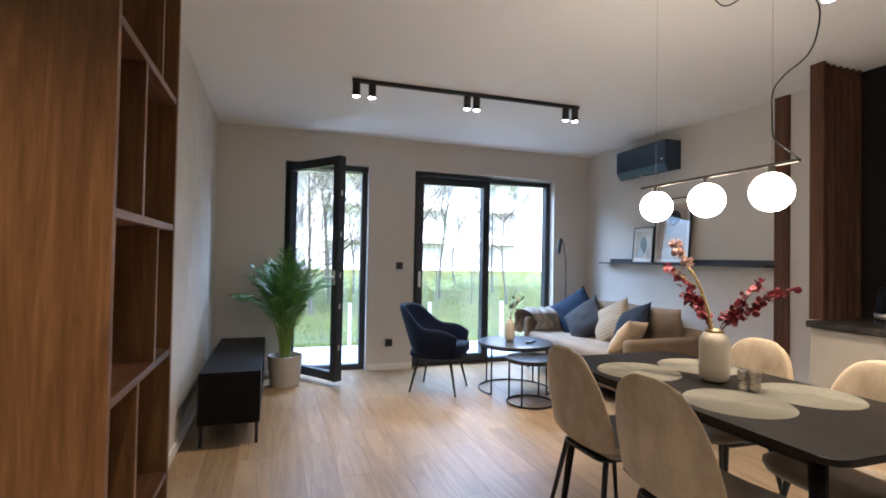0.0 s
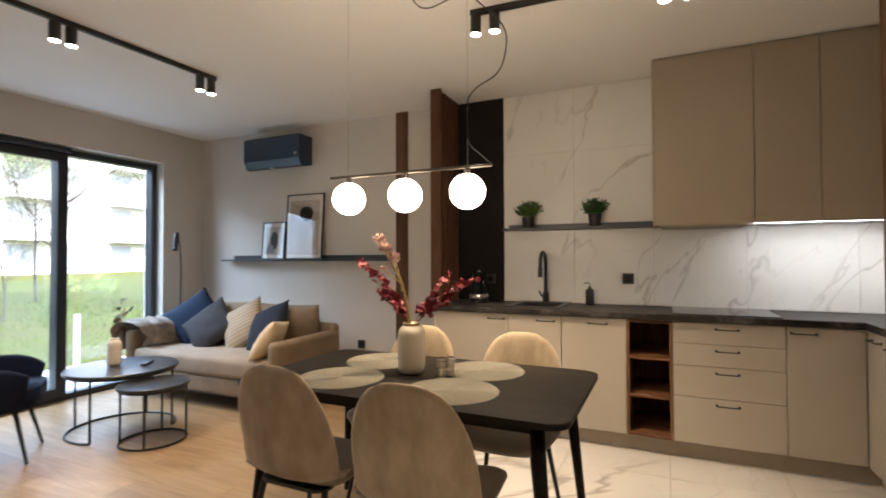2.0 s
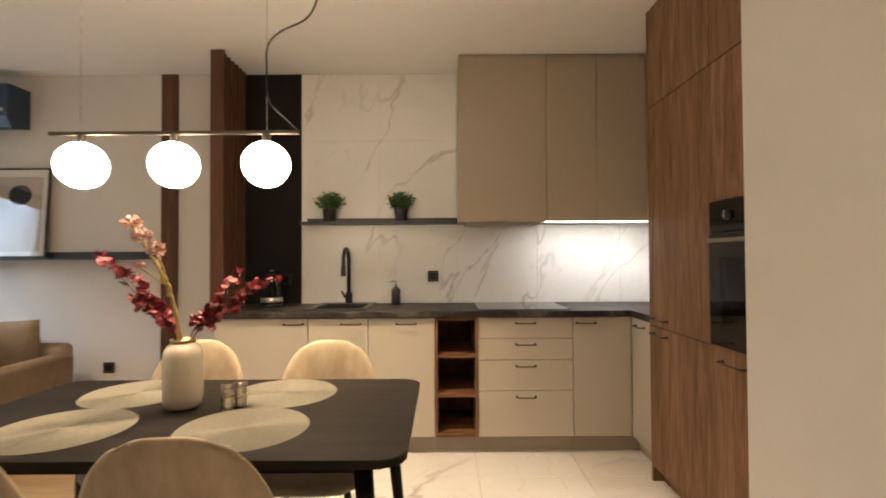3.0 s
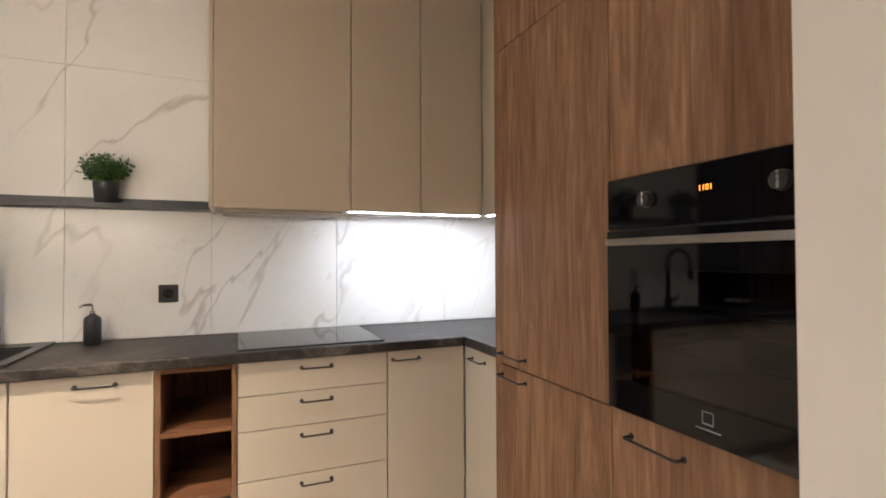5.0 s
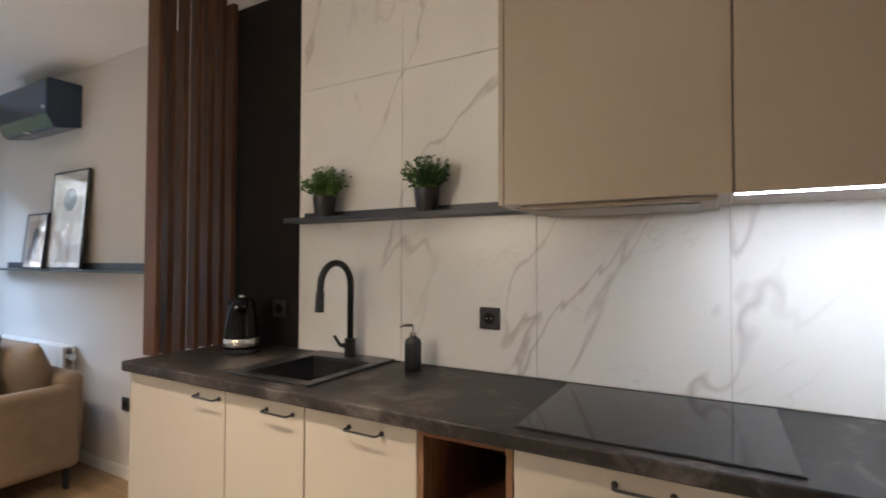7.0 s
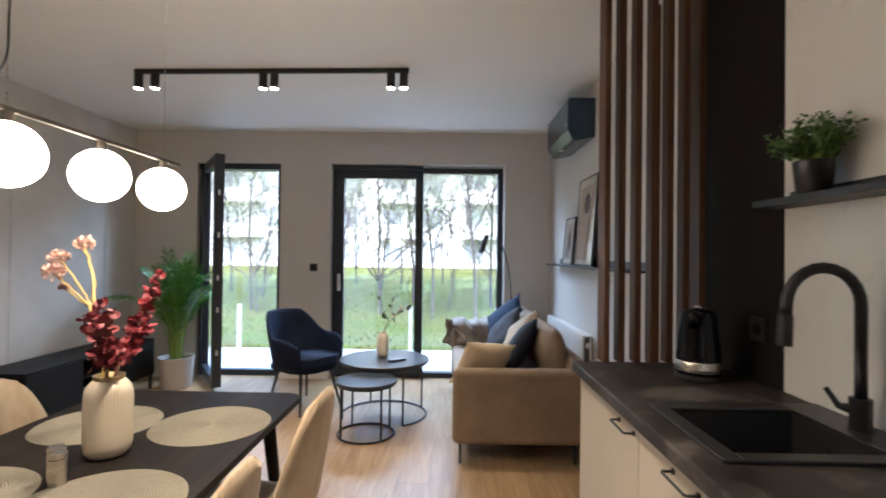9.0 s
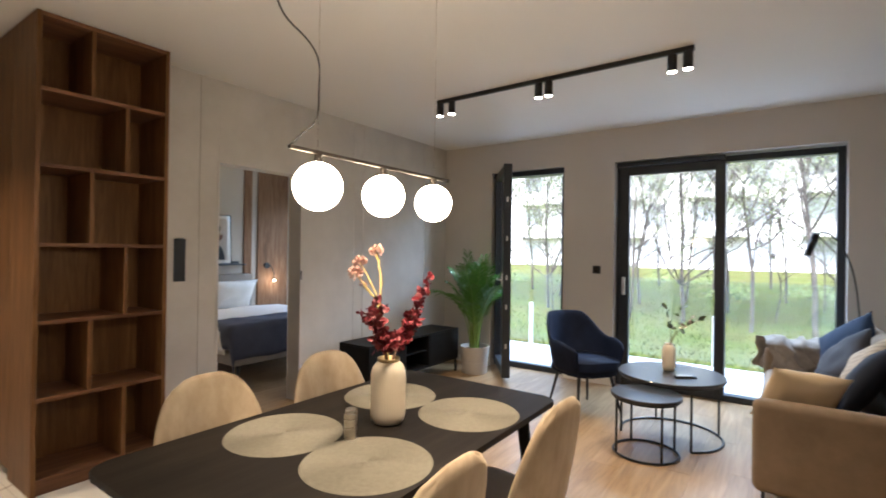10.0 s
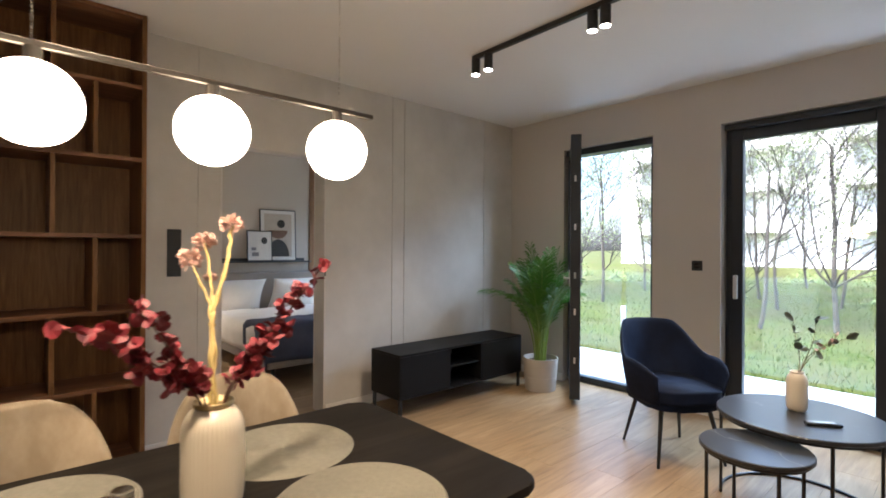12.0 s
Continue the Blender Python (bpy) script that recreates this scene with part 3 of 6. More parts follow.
win1 = thing("window_1", (1.098, 6.0, 0.0), "black-framed glazed balcony door standing open", "balcony door")
tagged(win1, kind="structure")
profile_frame("window_frame", -0.44, 0.44, 0.0, 2.26, 0.10, 0.18, 0.06, win1, M_FRAME)
wbox("shutter_box", (0.66, 6.03, 2.2, 1.536, 6.1, 2.258), M_FRAME, win1)
hinge = (-0.40, 0.09)
sash_dir = math.degrees(math.atan2(5.38 - 6.09, 1.195 - 0.698))
sash = new("sash")
sash.parent = win1
sash.matrix_basis = pose(hinge[0], hinge[1], 0, 0, 0, sash_dir)
tagged(sash, "open sash swung into the room")
SW = 0.83
bm = bmesh.new()
for c in ((0, 0.05, 0.085, 2.24), (SW - 0.085, 0.05, SW, 2.24)):
    add_box(bm, c[0], -0.042, 0.05, c[2], 0.042, 2.24, 0.005)
add_box(bm, 0.085, -0.035, 0.05, SW - 0.085, 0.035, 0.135, 0.005)
add_box(bm, 0.085, -0.035, 2.155, SW - 0.085, 0.035, 2.24, 0.005)
part("sash_frame", bm, M_FRAME, sash)
g = part("pane", box(0.085, -0.01, 0.135, SW - 0.085, 0.01, 2.155), M_GLASS, sash, "clear glass pane")
g.visible_shadow = False
bm = bmesh.new()
add_box(bm, SW - 0.06, -0.05, 0.98, SW - 0.03, -0.036, 1.12, 0.004)
add_tube(bm, [(SW - 0.045, -0.05, 1.05), (SW - 0.045, -0.085, 1.05), (SW - 0.16, -0.085, 1.05)], 0.008, 8)
part("handle", bm, M_SATIN, sash, "silver lever handle")
bm = bmesh.new()
for z in (0.35, 0.75, 1.05, 1.45, 1.85):
    add_box(bm, SW, -0.012, z, SW + 0.004, 0.004, z + 0.05)
part("lock_plate", bm, M_SATIN, sash, "steel locking plates")

win2 = thing("window_2", (2.985, 6.0, 0.0), "wide black-framed sliding balcony window with two panes", "window")
tagged(win2, kind="structure")
profile_frame("window_frame", -0.91, 0.91, 0.0, 2.245, 0.10, 0.20, 0.055, win2, M_FRAME)
profile_frame("sliding_sash", -0.87, 0.06, 0.035, 2.21, 0.075, 0.135, 0.085, win2, M_FRAME)
pane(-0.785, -0.025, 0.12, 2.125, 0.105, win2)
part("mullion", box(-0.02, 0.138, 0.055, 0.06, 0.196, 2.19, 0.004), M_FRAME, win2)
pane(0.06, 0.855, 0.055, 2.19, 0.165, win2)
bm = bmesh.new()
add_box(bm, -0.845, 0.045, 0.92, -0.815, 0.074, 1.10, 0.006)
part("handle", bm, M_SATIN, win2, "silver pull handle")
part("roller_rail", box(-0.9, 0.02, 2.205, 0.06, 0.07, 2.25, 0.01), M_FRAME, win2)

win3 = thing("window_3", (-1.65, 6.0, 0.1), "black-framed bedroom window", "window")
tagged(win3, kind="structure")
profile_frame("window_frame", -1.04, 1.04, 0.0, 2.16, 0.10, 0.18, 0.06, win3, M_FRAME)

# hall door, ajar
door = thing("door_1", (-1.11, 1.42, 0.0), "beige flush interior door standing ajar", "door", rz=-58.5)
tagged(door, kind="structure")
part("door_leaf", box(0.0, -0.02, 0.012, 0.82, 0.02, 1.97, 0.003), M_WALL, door)
bm = bmesh.new()
add_tube(bm, [(0.75, 0.02, 1.0), (0.75, 0.065, 1.0), (0.63, 0.065, 1.0)], 0.009, 8)
part("handle", bm, M_BLACK, door, "black lever handle")

# ---- kitchen ----
KX, KB = 3.857, 4.385


def bow_handle(parent, c, along, out, width=0.118):
    """A thin black bow handle; c: its middle on the front, in the parent's metres."""
    c, a, o = Vector(c), Vector(along), Vector(out)
    bm = bmesh.new()
    h = width / 2
    add_tube(bm, [c - a * h, c - a * h + o * 0.026, c - a * (h - 0.006) + o * 0.03, c + a * (h - 0.006) + o * 0.03, c + a * h + o * 0.026, c + a * h], 0.0036, 8)
    add_tube(bm, [c - a * h, c - a * h + o * 0.004], 0.008, 8)
    add_tube(bm, [c + a * h, c + a * h + o * 0.004], 0.008, 8)
    bmesh.ops.recalc_face_normals(bm, faces=bm.faces)
    return part("handle", bm, M_BLACK, parent, "thin black bow handle", smooth=False)


def base_unit(y0, y1, fronts, handle_at, label, body_top=0.858):
    """A base cabinet against the kitchen wall; fronts: pairs of z."""
    u = thing("base_cabinet", (KX, (y0 + y1) / 2, 0.0), label, "cabinet", "beige base cabinets")
    w = (y1 - y0) / 2
    part("body", box(0.021, -w, 0.11, KB - KX - 0.003, w, body_top), M_BEIGE, u)
    part("plinth", box(0.075, -w, 0.0, 0.09, w, 0.108), M_PLINTH, u)
    for z0, z1 in fronts:
        f = part("drawer_front" if len(fronts) > 1 else "door", box(0.0, -w + 0.0015, z0 + 0.0015, 0.019, w - 0.0015, z1 - 0.0015, 0.0015, 1), M_BEIGE, u)
        bow_handle(f, (0.0, handle_at, z1 - 0.038), (0, 1, 0), (-1, 0, 0))
    return u


base_unit(2.243, 2.823, [(0.112, 0.857)], -0.2, "matt beige base cabinet at the open end of the worktop")
base_unit(1.866, 2.241, [(0.112, 0.857)], -0.08, "matt beige narrow base cabinet under the sink", 0.69)
base_unit(1.449, 1.864, [(0.112, 0.857)], -0.03, "matt beige base cabinet beside the open wooden niche")
base_unit(0.582, 1.173, [(0.112, 0.398), (0.398, 0.59), (0.59, 0.725), (0.725, 0.857)], 0.0, "matt beige cabinet with four drawers under the hob")
base_unit(0.217, 0.58, [(0.112, 0.857)], 0.1, "matt beige corner base cabinet")
wbox("end_panel", (3.858, 2.8235, 0.0, 4.383, 2.8405, 0.858), M_BEIGE, thing("cabinet_end_panel", (4.12, 2.832, 0), "beige end panel that closes the cabinet row", "panel"))

niche = thing("niche_cabinet", (KX, 1.311, 0.0), "open walnut niche with two shelves between beige cabinets", "cabinet")
w = 0.1365
for a, b in ((-w, -w + 0.018), (w - 0.018, w)):
    part("side_panel", box(0.0, a, 0.112, 0.5, b, 0.858, 0.001, 1), M_TALL, niche)
for z in (0.112, 0.36, 0.605, 0.838):
    part("shelf", box(0.001, -w + 0.018, z, 0.49, w - 0.018, z + 0.019, 0.001, 1), M_WALNUT_Y, niche)
part("back_panel", box(0.485, -w + 0.018, 0.131, 0.5, w - 0.018, 0.838), M_WALNUT, niche)
part("plinth", box(0.075, -w, 0.0, 0.09, w, 0.108), M_PLINTH, niche)

ret = thing("corner_cabinet", (3.655, 0.215, 0.0), "narrow beige cabinet in the return beside the tall wood front", "cabinet")
f = part("door", box(-0.140, -0.019, 0.112, 0.1985, 0.0, 0.857, 0.0015, 1), M_BEIGE, ret)
part("body", box(-0.14, -0.5, 0.11, 0.22, -0.021, 0.858), M_BEIGE, ret)
part("plinth", box(-0.14, -0.085, 0.0, 0.29, -0.07, 0.108), M_PLINTH, ret)
part("corner_plinth", box(0.275, -0.07, 0.0, 0.29, 0.0015, 0.108), M_PLINTH, ret)
bow_handle(f, (0.06, 0.0, 0.812), (1, 0, 0), (0, 1, 0))

# worktop with an inner corner; the sink is let into a cut-out
top = thing("worktop", (4.14, 1.57, 0.86), "dark grey stone-look worktop round the corner", "worktop")
SX0, SX1, SY0, SY1 = 3.89, 4.38, 1.883, 2.285
bm = bmesh.new()
for c in ((3.847, SY1 - 0.02, 4.384, 2.842), (3.847, 0.231, 4.384, SY0 + 0.02), (3.847, SY0 + 0.02, SX0 + 0.03, SY1 - 0.02), (SX1 - 0.09, SY0 + 0.02, 4.384, SY1 - 0.02), (3.514, -0.345, 4.384, 0.231)):
    add_box(bm, c[0] - 4.14, c[1] - 1.57, 0.0, c[2] - 4.14, c[3] - 1.57, 0.04)
part("slab", bm, M_STONE, top)
bm = box(3.825 - 4.14, 0.232 - 1.57, 0.0, 3.847 - 4.14, 2.842 - 1.57, 0.04)
front = [e for e in bm.edges if all(v.co.x < 3.828 - 4.14 for v in e.verts) and abs(e.verts[0].co.y - e.verts[1].co.y) > 1]
bmesh.ops.bevel(bm, geom=front, offset=0.007, segments=4, profile=0.5, affect="EDGES")
part("rounded_edge", bm, M_STONE, top)

sink = thing("sink", (4.135, 2.084, 0.9), "black granite drop-in kitchen sink with a bowl", "sink")
bm = bmesh.new()
r0, r1 = (SX0 - 4.135, SY0 - 2.084, SX1 - 4.135 - 0.004, SY1 - 2.084), None
b0 = (-0.2, -0.16, 0.13, 0.14)
for c in ((r0[0], r0[1], b0[0], r0[3]), (b0[2], r0[1], r0[2], r0[3]), (b0[0], r0[1], b0[2], b0[1]), (b0[0], b0[3], b0[2], r0[3])):
    add_box(bm, c[0], c[1], 0.0005, c[2], c[3], 0.009, 0.002, 1)
part("rim", bm, M_RUBBER, sink)
bm = bmesh.new()
for c in ((b0[0] - 0.008, b0[1], -0.18, b0[0], b0[3], 0.0), (b0[2], b0[1], -0.18, b0[2] + 0.008, b0[3], 0.0), (b0[0], b0[1] - 0.008, -0.18, b0[2], b0[1], 0.0), (b0[0], b0[3], -0.18, b0[2], b0[3] + 0.008, 0.0), (b0[0], b0[1], -0.188, b0[2], b0[3], -0.18)):
    add_box(bm, *c)
part("bowl", bm, M_RUBBER, sink)
part("drain", tube([(-0.03, 0.0, -0.18), (-0.03, 0.0, -0.174)], 0.04, 20), M_CHROME, sink)
part("overflow", tube([(0.13, 0.0, -0.05), (0.125, 0.0, -0.05)], 0.013, 14), M_CHROME, sink)

tap = thing("kitchen_tap", (4.328, 2.077, 0.909), "matt black gooseneck kitchen tap with a side lever", "tap")
part("base", tube([(0, 0, 0), (0, 0, 0.075)], 0.024, 18), M_BLACK, tap, smooth=False)
neck = [(0, 0, 0.07), (0, 0, 0.30)] + [(-0.09 + 0.09 * math.cos(a), 0.0, 0.30 + 0.09 * math.sin(a)) for a in [math.pi * k / 12 for k in range(1, 13)]] + [(-0.182, 0, 0.26)]
part("spout", tube(neck, 0.0135, 14), M_BLACK, tap, smooth=True)
part("spray_head", tube([(-0.182, 0, 0.275), (-0.185, 0, 0.20)], [0.0165, 0.0175], 14), M_BLACK, tap)
part("lever", tube([(0, 0, 0.045), (0, -0.0, 0.045), (-0.035, 0.025, 0.05), (-0.055, 0.04, 0.09)], [0.018, 0.018, 0.008, 0.006], 10), M_BLACK, tap)

hob = thing("hob", (4.11, 0.883, 0.9), "flush black glass induction hob", "hob")
part("glass_top", box(-0.243, -0.288, 0.0005, 0.243, 0.288, 0.006, 0.002, 1), M_BLACK_GLASS, hob)
part("bevel_trim", box(-0.2465, -0.291, 0.0002, -0.2435, 0.291, 0.0062), M_RUBBER, hob)

kettle = thing("kettle", (4.196, 2.589, 0.9), "glossy black electric kettle with a steel band", "kettle")
part("power_base", lathe([(0.07, 0.0), (0.075, 0.004), (0.075, 0.016), (0.07, 0.02)], 28), M_RUBBER, kettle, smooth=False)
part("body", lathe([(0.074, 0.02), (0.075, 0.03), (0.073, 0.075), (0.068, 0.12), (0.06, 0.18), (0.056, 0.205), (0.05, 0.215), (0.02, 0.22)], 32), M_BLACK_GLASS, kettle, smooth=True)
part("band", lathe([(0.0762, 0.028), (0.0768, 0.03), (0.0755, 0.058), (0.074, 0.06)], 32), M_SILVER, kettle, "brushed steel band", smooth=True)
part("handle", tube(smooth_curve([(0.03, 0.03, 0.205), (0.055, 0.06, 0.2), (0.068, 0.075, 0.15), (0.066, 0.072, 0.08), (0.05, 0.05, 0.05)], 5), 0.012, 10), M_RUBBER, kettle, smooth=True)
part("spout", tube([(-0.035, -0.045, 0.18), (-0.055, -0.07, 0.205)], [0.022, 0.014], 10), M_BLACK_GLASS, kettle, smooth=True)
part("lid_knob", lathe([(0.016, 0.219), (0.018, 0.226), (0.012, 0.232), (0.002, 0.233)], 16), M_CHROME, kettle, smooth=True)

kettle.scale = (0.98, 0.98, 1.1)
soap = thing("soap_dispenser", (4.275, 1.731, 0.9), "matt black soap dispenser with a chrome pump", "soap dispenser")
part("bottle", lathe([(0.03, 0.0), (0.032, 0.003), (0.032, 0.10), (0.028, 0.115), (0.014, 0.124), (0.012, 0.13)], 24), M_RUBBER, soap, smooth=True)
bm = bmesh.new()
add_tube(bm, [(0, 0, 0.128), (0, 0, 0.142)], 0.011, 12)
add_tube(bm, [(0, 0, 0.14), (0, 0, 0.165)], 0.004, 8)
add_tube(bm, [(0.008, 0.008, 0.166), (-0.02, 0.03, 0.167), (-0.03, 0.04, 0.16)], [0.007, 0.005, 0.004], 8)
part("pump", bm, M_CHROME, soap, "chrome pump")


def socket(loc, rz, label, size=0.08):
    s = thing("wall_socket", loc, label, "socket", "black sockets and switches", rz)
    h = size / 2
    part("plate", box(-h, 0.0, -h, h, 0.009, h, 0.003), M_RUBBER, s)
    part("insert", tube([(0, 0.0085, 0), (0, 0.0105, 0)], 0.022, 20), M_BLACK_MATT, s)
    for dx in (-0.0095, 0.0095):
        part("pin_hole", tube([(dx, 0.0102, 0), (dx, 0.0112, 0)], 0.0028, 8), M_CHROME, s)
    return s


socket((4.385, 1.466, 1.098), 90, "square black socket on the marble tiles")
socket((4.385, 3.85, 0.44), 90, "square black socket low on the wall beside the sofa")
socket((1.902, 6.0, 1.167), 180, "square black light switch between the balcony doors")
socket((1.796, 6.0, 0.304), 180, "square black socket between the balcony doors")
socket((-1.25, 1.723, 0.246), -90, "square black socket above the hall skirting")
socket((4.381, 2.55, 1.08), 90, "black socket on the black panel behind the kettle")

# black back panel and slatted screen
bp = thing("back_panel", (4.39, 2.64, 0.9), "matt black panel beside the marble tiles", "panel")
wbox("board", (4.381, 2.436, 0.901, 4.3965, 2.9195, 2.598), M_BLACK_MATT, bp)
scr = thing("slat_screen", (4.17, 2.885, 0.9), "walnut slat screen standing on the worktop end", "screen")
wbox("end_post", (3.94, 2.812, 0.9005, 3.962, 2.90, 2.598), M_SLAT, scr, 0.002)
for k in range(6):
    x = 4.003 + k * 0.0635
    wbox("slat", (x, 2.832, 0.9005, x + 0.026, 2.888, 2.598), M_SLAT, scr, 0.001)
strip = thing("wall_batten", (4.37, 3.41, 0.0), "upright walnut board on the living room wall", "wall board")
wbox("board", (4.363, 3.345, 0.0, 4.3845, 3.462, 2.598), M_SLAT, strip, 0.001)
strip2 = thing("wall_batten", (4.37, 2.97, 0.0), "upright walnut board behind the slat screen", "wall board")
wbox("board", (4.363, 2.92, 0.0, 4.3845, 3.02, 2.598), M_SLAT, strip2, 0.001)

# shelf with herb pots
ks = thing("wall_shelf", (4.33, 1.85, 1.48), "narrow black picture shelf over the sink", "shelf")
wbox("board", (4.275, 1.287, 1.476, 4.385, 2.42, 1.496), M_SHELF, ks, 0.001)
wbox("back_lip", (4.372, 1.287, 1.4965, 4.385, 2.39, 1.525), M_SHELF, ks, 0.001)


def herb(loc, seed, material, label, tall=0.135):
    h = thing("potted_herb", loc, label, "potted plant", "herbs on the kitchen shelf")
    part("pot", lathe([(0.034, 0.0), (0.036, 0.002), (0.043, 0.075), (0.043, 0.078), (0.039, 0.078), (0.037, 0.066), (0.002, 0.066)], 24), M_RUBBER, h, smooth=True)
    rnd = random.Random(seed)
    bm = bmesh.new()
    stems = bmesh.new()
    for _ in range(140):
        a, r = rnd.uniform(0, 6.283), rnd.uniform(0, 0.03)
        lean = rnd.uniform(0.0, 0.075)
        tip = Vector(((r + lean) * math.cos(a), (r + lean) * math.sin(a), 0.068 + tall * rnd.uniform(0.45, 1.0) * (1 - lean * 4)))
        root = Vector((r * math.cos(a), r * math.sin(a), 0.066))
        add_tube(stems, [root, root.lerp(tip, 0.6) + Vector((0, 0, 0.01)), tip], 0.0009, 3, False)
        for k in range(9):
            p = root.lerp(tip, rnd.uniform(0.35, 1.05))
            d = Vector((rnd.gauss(0, 1), rnd.gauss(0, 1), rnd.gauss(0.3, 0.8))).normalized()
            s = d.orthogonal().normalized()
            L, W = rnd.uniform(0.010, 0.018), rnd.uniform(0.005, 0.008)
            q = [bm.verts.new(p), bm.verts.new(p + d * L * 0.5 + s * W), bm.verts.new(p + d * L), bm.verts.new(p + d * L * 0.5 - s * W)]
            bm.faces.new(q)
    part("stem", stems, M_STEM, h)
    h.scale = (1.14, 1.14, 1.14)
    part("foliage", bm, material, h)
    return h


herb((4.312, 2.212, 1.496), 3, M_HERB, "small pale green herb in a black pot")
herb((4.312, 1.695, 1.496), 8, M_DARKHERB, "small dense green herb in a black pot", 0.13)

# wall cabinets with the hood and the light strip
UX = 4.028
for y0, y1 in ((0.701, 1.268), (0.363, 0.699), (0.031, 0.361)):
    u = thing("wall_cabinet", (4.26, (y0 + y1) / 2, 1.47), "tall handleless taupe wall cabinet up to the ceiling", "cabinet", "taupe wall cabinets")
    wbox("body", (UX + 0.02, y0, 1.473, 4.381, y1, 2.575), M_BEIGE_DARK, u, 0.0)
    wbox("door", (UX, y0 + 0.0015, 1.468, UX + 0.019, y1 - 0.0015, 2.575, ), M_BEIGE_DARK, u, 0.0015)
    if y0 == 0.701:
        wbox("side_panel", (UX, y1 + 0.0005, 1.468, 4.381, y1 + 0.016, 2.575), M_BEIGE_DARK, u, 0.001)
u = thing("wall_cabinet", (3.83, -0.1, 1.47), "taupe corner wall cabinet beside the tall wood front", "cabinet", "taupe wall cabinets")
wbox("body", (3.515, -0.345, 1.473, 4.381, 0.009, 2.575), M_BEIGE_DARK, u, 0.0)
wbox("door", (3.515, 0.010, 1.468, UX - 0.002, 0.029, 2.575), M_BEIGE_DARK, u, 0.0015)
fil = thing("ceiling_filler", (4.27, 0.5, 2.576), "taupe filler strip over the wall cabinets", "filler")
wbox("strip", (UX + 0.025, 0.03, 2.577, 4.381, 1.28, 2.599), M_PLINTH, fil, 0.0)
hood = thing("extractor_hood", (4.25, 1.01, 1.44), "slim steel extractor under the wall cabinet", "hood")
wbox("tray", (4.085, 0.73, 1.459, 4.37, 1.24, 1.4715), M_PLINTH, hood, 0.004)
wbox("filter", (4.115, 0.77, 1.455, 4.34, 1.20, 1.4585), M_OVEN_BAR, hood, 0.001)
led = thing("light_strip", (4.2, 0.38, 1.465), "thin bright light strip under the wall cabinets", "light")
wbox("diffuser", (4.088, 0.012, 1.4712, 4.108, 0.695, 1.4729), M_LED, led, 0.0)
wbox("diffuser", (3.535, -0.042, 1.4712, 4.083, -0.022, 1.4729), M_LED, led, 0.0)

# tall fronts with the oven
tall = thing("tall_cabinet", (3.187, -0.05, 0.0), "tall walnut larder cabinet up to the ceiling", "cabinet", "tall walnut cabinets")
TY = 0.245
wbox("body", (2.872, -0.345, 0.085, 3.491, TY - 0.021, 2.595), M_TALL, tall, 0.0)
wbox("side_panel", (3.4915, -0.345, 0.0, 3.511, TY, 2.598), M_TALL, tall, 0.001)
wbox("plinth", (2.872, TY - 0.075, 0.0, 3.491, TY - 0.06, 0.083), M_WALNUT, tall, 0.0)
for z0, z1, hz in ((0.085, 0.852, 0.815), (0.857, 2.05, 0.895), (2.054, 2.595, None)):
    d = wbox("door", (2.871, TY - 0.019, z0, 3.49, TY, z1), M_TALL, tall, 0.0015)
    if hz:
        bow_handle(d, (3.377 - 3.187, TY + 0.05, hz), (1, 0, 0), (0, 1, 0), 0.16)
tall2 = thing("tall_cabinet", (2.565, -0.05, 0.0), "tall walnut cabinet with the built-in oven", "cabinet", "tall walnut cabinets")
wbox("body_low", (2.262, -0.345, 0.085, 2.868, TY - 0.021, 0.86), M_TALL, tall2, 0.0)
wbox("body_high", (2.262, -0.345, 1.462, 2.868, TY - 0.021, 2.595), M_TALL, tall2, 0.0)
wbox("plinth", (2.262, TY - 0.075, 0.0, 2.868, TY - 0.06, 0.083), M_WALNUT, tall2, 0.0)
d = wbox("drawer_front", (2.264, TY - 0.019, 0.085, 2.868, TY, 0.857), M_TALL, tall2, 0.0015)
bow_handle(d, (2.72 - 2.565, TY + 0.05, 0.80), (1, 0, 0), (0, 1, 0), 0.16)
wbox("door", (2.264, TY - 0.019, 1.462, 2.868, TY, 2.05), M_TALL, tall2, 0.0015)
wbox("door", (2.264, TY - 0.019, 2.054, 2.868, TY, 2.595), M_TALL, tall2, 0.0015)
wbox("filler", (2.246, TY - 0.1, 0.0, 2.261, TY - 0.005, 2.598), M_TALL, tall2, 0.0)

oven = thing("oven", (2.564, 0.24, 0.861), "built-in black glass oven with two knobs and an amber clock", "oven")
bm = bmesh.new()
for c in ((-0.285, -0.5, 0.003, -0.225, -0.002, 0.59), (0.225, -0.5, 0.003, 0.285, -0.002, 0.59), (-0.225, -0.5, 0.003, 0.225, -0.002, 0.07), (-0.225, -0.5, 0.40, 0.225, -0.002, 0.59), (-0.225, -0.5, 0.07, 0.225, -0.40, 0.40)):
    add_box(bm, *c)
part("body", bm, M_ENAMEL, oven)
for z in (0.17, 0.27):
    rk = part("oven_rack", tube([(-0.21, -0.03, z), (0.21, -0.03, z), (0.21, -0.38, z), (-0.21, -0.38, z), (-0.21, -0.03, z)], 0.003, 8), M_CHROME, oven, "chrome wire rack")
    for k in range(14):
        part("wire", tube([(-0.195 + k * 0.03, -0.03, z), (-0.195 + k * 0.03, -0.38, z)], 0.0016, 6), M_CHROME, rk)
part("control_panel", box(-0.297, -0.001, 0.468, 0.297, 0.02, 0.597, 0.002), M_BLACK_GLASS, oven)
